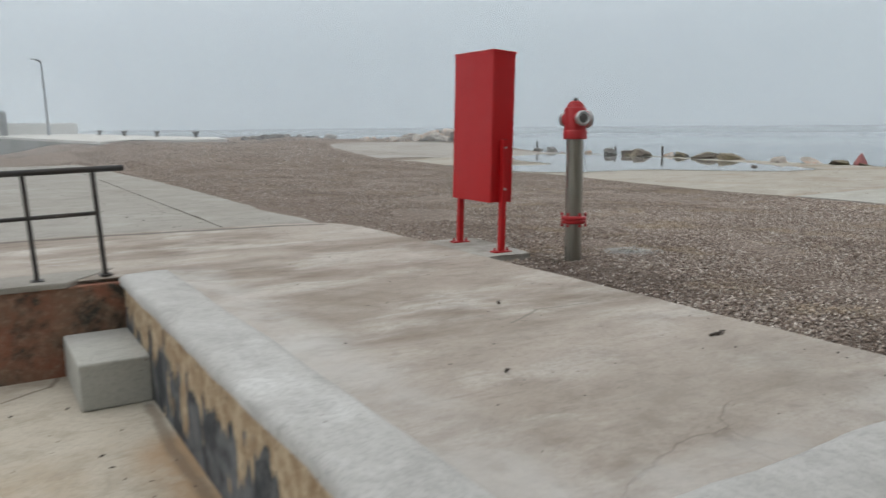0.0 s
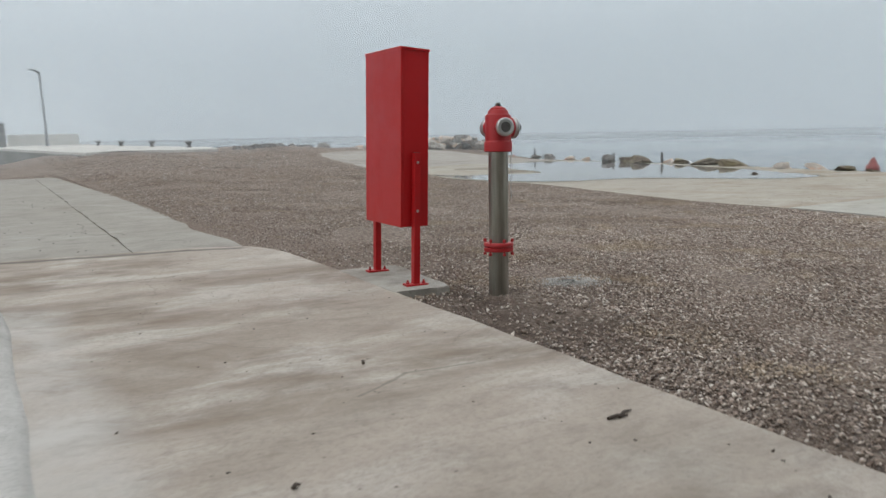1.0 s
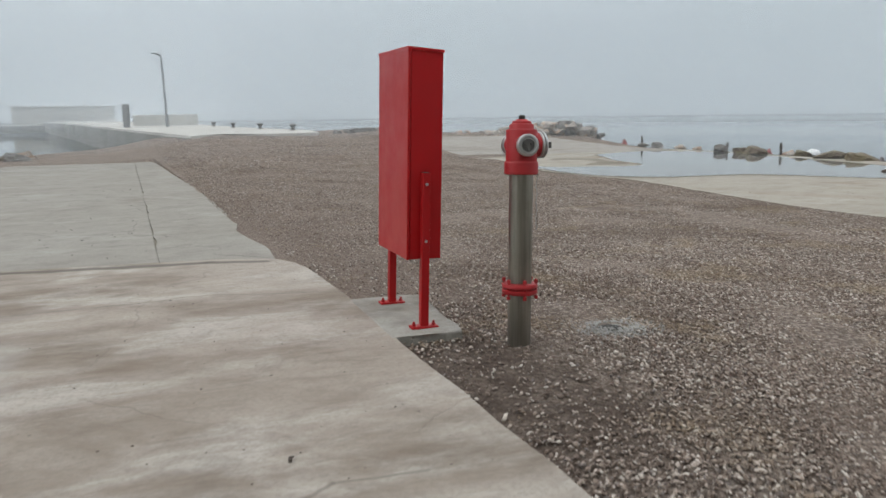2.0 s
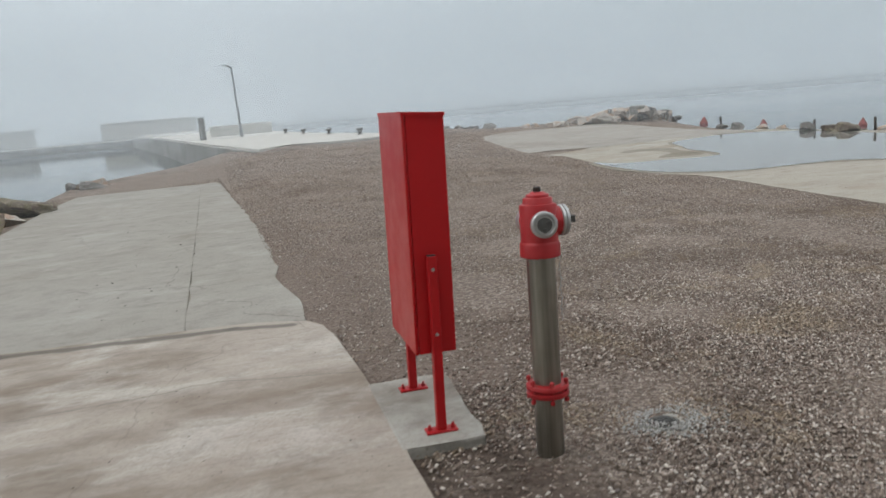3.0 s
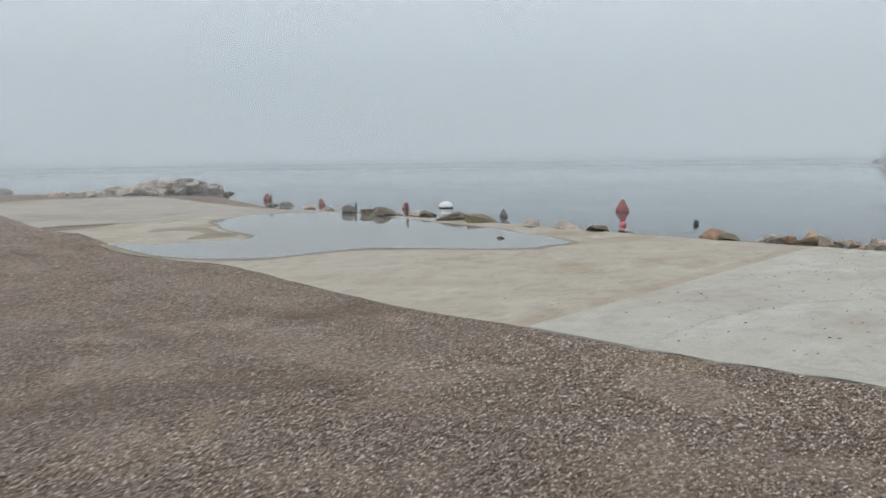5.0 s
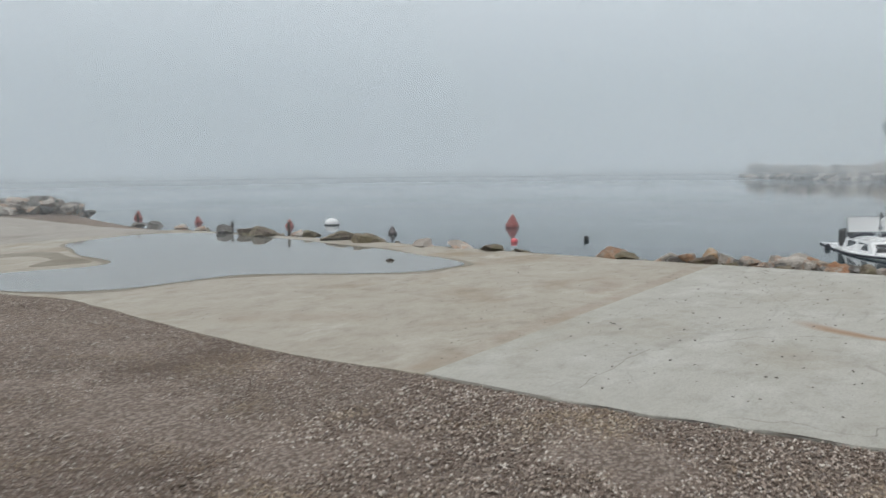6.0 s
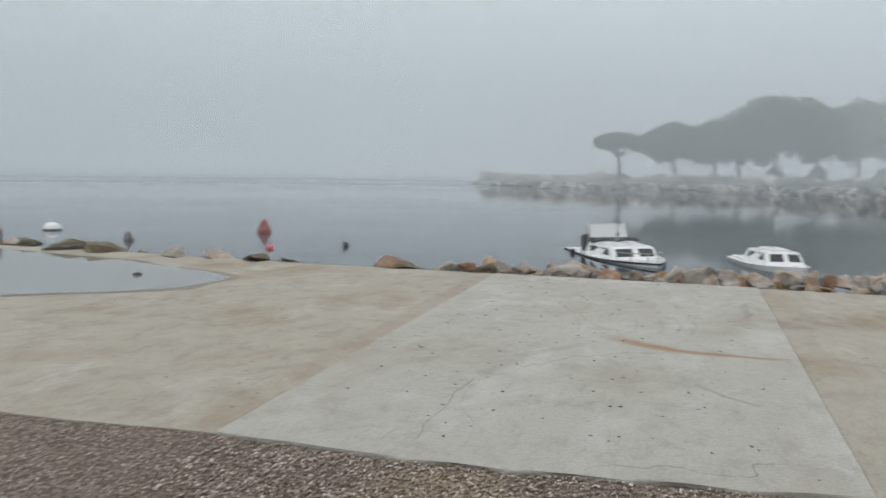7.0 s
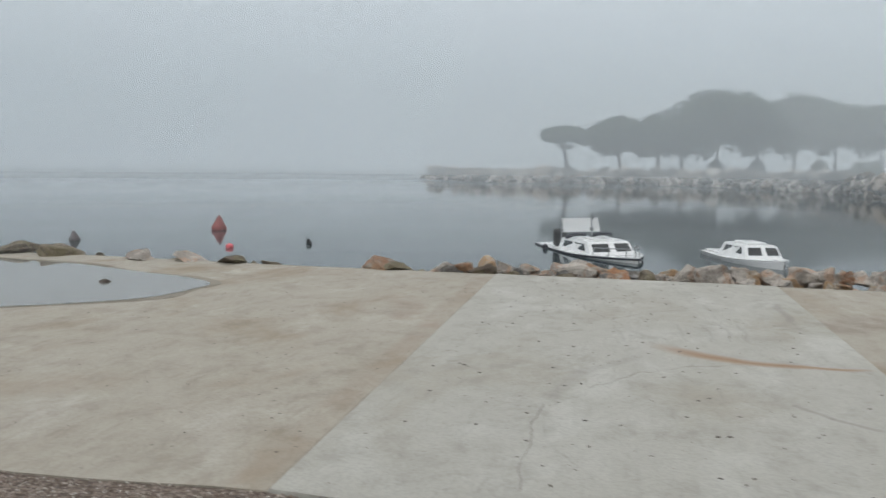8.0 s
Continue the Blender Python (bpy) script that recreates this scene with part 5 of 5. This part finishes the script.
# ---- fog banks standing round the spit ----
def fog_bank(radius, share, low):
    n = 128
    vs, fs = [], []
    for z in (SEA - 0.2, 48.0):
        vs += [(6 + radius * math.cos(2 * math.pi * k / n), 6 + radius * math.sin(2 * math.pi * k / n), z) for k in range(n)]
    fs = [(k, (k + 1) % n, n + (k + 1) % n, n + k) for k in range(n)]
    ob = link("fog_bank", vs, fs, fog_sheet("drifting_fog", share, low), smooth=True)
    tagged(ob, "pale translucent bank of sea fog", "fog", kind="structure")


for radius, share, low in ((13.5, 0.06, 1.3), (21.0, 0.13, 1.7), (44.0, 0.25, 2.0), (80.0, 0.30, 1.7), (121.0, 0.20, 1.6), (175.0, 0.45, 2.0), (310.0, 0.98, 0.3)):
    fog_bank(radius, share, low)


def sea_haze_sheet():
    """Added sheet over the water: distance haze painted in as opacity that grows outwards."""
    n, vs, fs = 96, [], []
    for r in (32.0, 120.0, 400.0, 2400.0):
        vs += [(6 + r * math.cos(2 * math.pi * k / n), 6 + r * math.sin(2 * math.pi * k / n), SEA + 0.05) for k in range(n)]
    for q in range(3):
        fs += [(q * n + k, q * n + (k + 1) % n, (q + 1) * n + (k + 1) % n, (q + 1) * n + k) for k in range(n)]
    tagged(link("sea_haze_sheet", vs, fs, fog_sheet("distance_haze", 1.0, 0.0, 62.0, 210.0, (0.625, 0.685, 0.72, 1))), "added translucent sheet that paints distance haze over the far water", "fog", kind="structure")


sea_haze_sheet()

# ---- loose stuff: gravel stones and litter on the slabs ----
def pebbles(name, count, region, size, seed, z_of, material, label, flat=0.6, density=None):
    rng = np.random.default_rng(seed)
    x0, x1, y0, y1 = region
    xs = rng.uniform(x0, x1, count * 3)
    ys = rng.uniform(y0, y1, count * 3)
    if density is not None:
        keep = rng.uniform(0, 1, len(xs)) < density(xs, ys)
        xs, ys = xs[keep], ys[keep]
    xs, ys = xs[:count], ys[:count]
    k = len(xs)
    base = np.array([(1, 0, 0), (0.25, 0.85, 0.1), (-0.9, 0.35, -0.1), (-0.6, -0.7, 0.1), (0.45, -0.85, 0), (0.1, 0.05, 0.9), (-0.1, 0, -0.8)])
    faces = np.array([(0, 1, 5), (1, 2, 5), (2, 3, 5), (3, 4, 5), (4, 0, 5), (1, 0, 6), (2, 1, 6), (3, 2, 6), (4, 3, 6), (0, 4, 6)])
    s = rng.uniform(size[0], size[1], k) ** 1.0
    a = rng.uniform(0, 2 * np.pi, k)
    ca, sa = np.cos(a) * s, np.sin(a) * s
    jit = rng.uniform(0.72, 1.25, (k, 7, 3))
    P = base[None] * jit
    tilt = rng.normal(0, 0.35, (k, 1))
    X = P[:, :, 0] * ca[:, None] - P[:, :, 1] * sa[:, None] * 0.75
    Y = P[:, :, 0] * sa[:, None] + P[:, :, 1] * ca[:, None] * 0.75
    Z = P[:, :, 2] * s[:, None] * flat + tilt * P[:, :, 0] * s[:, None]
    V = np.stack([X + xs[:, None], Y + ys[:, None], Z + (z_of(xs, ys) + s * flat * 0.35)[:, None]], 2).reshape(-1, 3)
    F = (faces[None] + (np.arange(k) * 7)[:, None, None]).reshape(-1, 3)
    me = bpy.data.meshes.new(name)
    me.vertices.add(len(V))
    me.vertices.foreach_set("co", V.astype(np.float32).ravel())
    me.loops.add(F.size)
    me.loops.foreach_set("vertex_index", F.astype(np.int32).ravel())
    me.polygons.add(len(F))
    me.polygons.foreach_set("loop_start", np.arange(0, F.size, 3, dtype=np.int32))
    me.polygons.foreach_set("loop_total", np.full(len(F), 3, dtype=np.int32))
    me.update(calc_edges=True)
    me.materials.append(material)
    return tagged(new(name, me), label, "gravel", kind="stuff")


def gravel_z(x, y):
    return ground_height(x, y) + 0.004


def near_thick(x, y):
    bare = 0.25 + 0.75 * smooth(np.hypot((x - 3.2) / 0.85, (y - 3.55) / 1.0), 0.35, 0.95)
    bare = bare * (0.45 + 0.55 * smooth(np.hypot(x - 4.03, y - 4.08), 0.07, 0.14))
    bare = bare * (0.22 + 0.78 * np.maximum(smooth(x + 0.25 * np.sin(y * 1.9), 3.2, 4.7), smooth(-y, -5.2, -4.6)))
    lumps = 0.72 + 0.28 * np.sin(x * 2.1 + np.sin(y * 1.3) * 1.7) * np.sin(y * 1.7 + x * 0.6)
    return bare * lumps * (x < border_x(y) + 0.06 * np.sin(y * 9.0) + 0.03)


pebbles("gravel_stones", 85000, (2.95, 9.55, 0.8, 6.4), (0.006, 0.0155), 1, gravel_z, M_PEBBLE, "loose beige and brown crushed stone", 0.6, near_thick)
pebbles("gravel_stones", 48000, (2.9, 9.55, 6.4, 9.4), (0.005, 0.011), 11, gravel_z, M_PEBBLE, "loose beige and brown crushed stone by the walkway", 0.5, near_thick)
pebbles("gravel_stones", 36000, (2.75, 9.9, 9.4, 17.0), (0.006, 0.013), 2, gravel_z, M_PEBBLE, "loose beige and brown crushed stone further along", 0.5, lambda x, y: 1.0 * (x < border_x(y) + 0.08 * np.sin(y * 6.0)))
pebbles("gravel_stones", 12000, (2.6, 10.6, 17.0, 30.0), (0.010, 0.021), 3, gravel_z, M_PEBBLE, "loose crushed stone towards the spit's end", 0.5, lambda x, y: 1.0 * (x < border_x(y)))
pebbles("gravel_chips", 78000, (2.98, 7.6, 1.0, 6.4), (0.003, 0.0085), 21, lambda x, y: gravel_z(x, y) + 0.006, M_PEBBLE, "fine pale stone chips between the gravel", 0.6, near_thick)


def grit_ring(x, y):
    r = np.hypot((x - 4.06) / 1.25, y - 4.1)
    return smooth(r, 0.055, 0.075) * (1 - smooth(r, 0.08, 0.30)) ** 1.5


pebbles("cement_grit", 1500, (3.7, 4.45, 3.75, 4.42), (0.004, 0.0115), 31, lambda x, y: gravel_z(x, y) + 0.016 * np.exp(-((x - 4.03) ** 2 + (y - 4.08) ** 2) / 0.02), M_CAP, "pale crumbled cement grit round the valve cover", 0.6, grit_ring)


def litter(name, count, region, z, size, seed, label):
    ob = pebbles(name, count, region, size, seed, lambda x, y: np.full_like(x, z), M_WOOD, label, 0.4)
    return tagged(ob, category="debris")


litter("debris", 150, (1.15, 2.85, 1.4, 6.5), 0.040, (0.003, 0.010), 4, "scattered dark twigs and grit on the slab")
litter("debris", 60, (1.0, 2.6, 7.0, 14), -0.001, (0.006, 0.016), 5, "dark grit along the walkway crack")
litter("debris", 300, (9.7, 16.5, 3.2, 6.3), AP + 0.010, (0.004, 0.018), 6, "dark grit and dried weed on the slipway")
litter("debris", 240, (9.8, 15.8, 6.5, 10.2), AP - 0.002, (0.004, 0.014), 7, "dark grit on the tan apron")
litter("debris", 110, (9.9, 16.3, -2, 2.8), AP - 0.002, (0.004, 0.015), 8, "dark grit on the apron's end")
litter("debris", 40, (-1.5, 0.7, 2.0, 4.8), PIT, (0.006, 0.018), 9, "grit on the court floor")
st = thing("pond_stone", "dark wet stone standing out of the puddle", "stone", at=pose(14.7, 11.1, AP))
bm = bmesh.new()
bmesh.ops.create_icosphere(bm, subdivisions=2, radius=0.07)
for v in bm.verts:
    v.co = Vector((v.co.x, v.co.y * 1.2, v.co.z * 0.7)) * (1 + 0.3 * noise.noise(v.co * 14))
part("stone", bm, M_WOOD, st)

for x, y, yaw, ln in ((2.66, 2.13, 20, 0.075), (2.62, 2.12, -8, 0.07), (2.2, 3.1, 65, 0.03), (1.6, 2.2, 30, 0.025)):
    tg = thing("twig", "short dark dry twig lying on the concrete slab", "twig", "twigs on the slab", at=pose(x, y, 0.048, 0, 0, yaw))
    bm = rod(bmesh.new(), (-ln / 2, 0, 0), (0.1 * ln, 0.004, 0.004), 0.006, 7)
    rod(bm, (0.08 * ln, 0.004, 0.004), (ln / 2, -0.003, 0.001), 0.005, 7, 0.003)
    part("stick", bm, M_WOOD, tg)
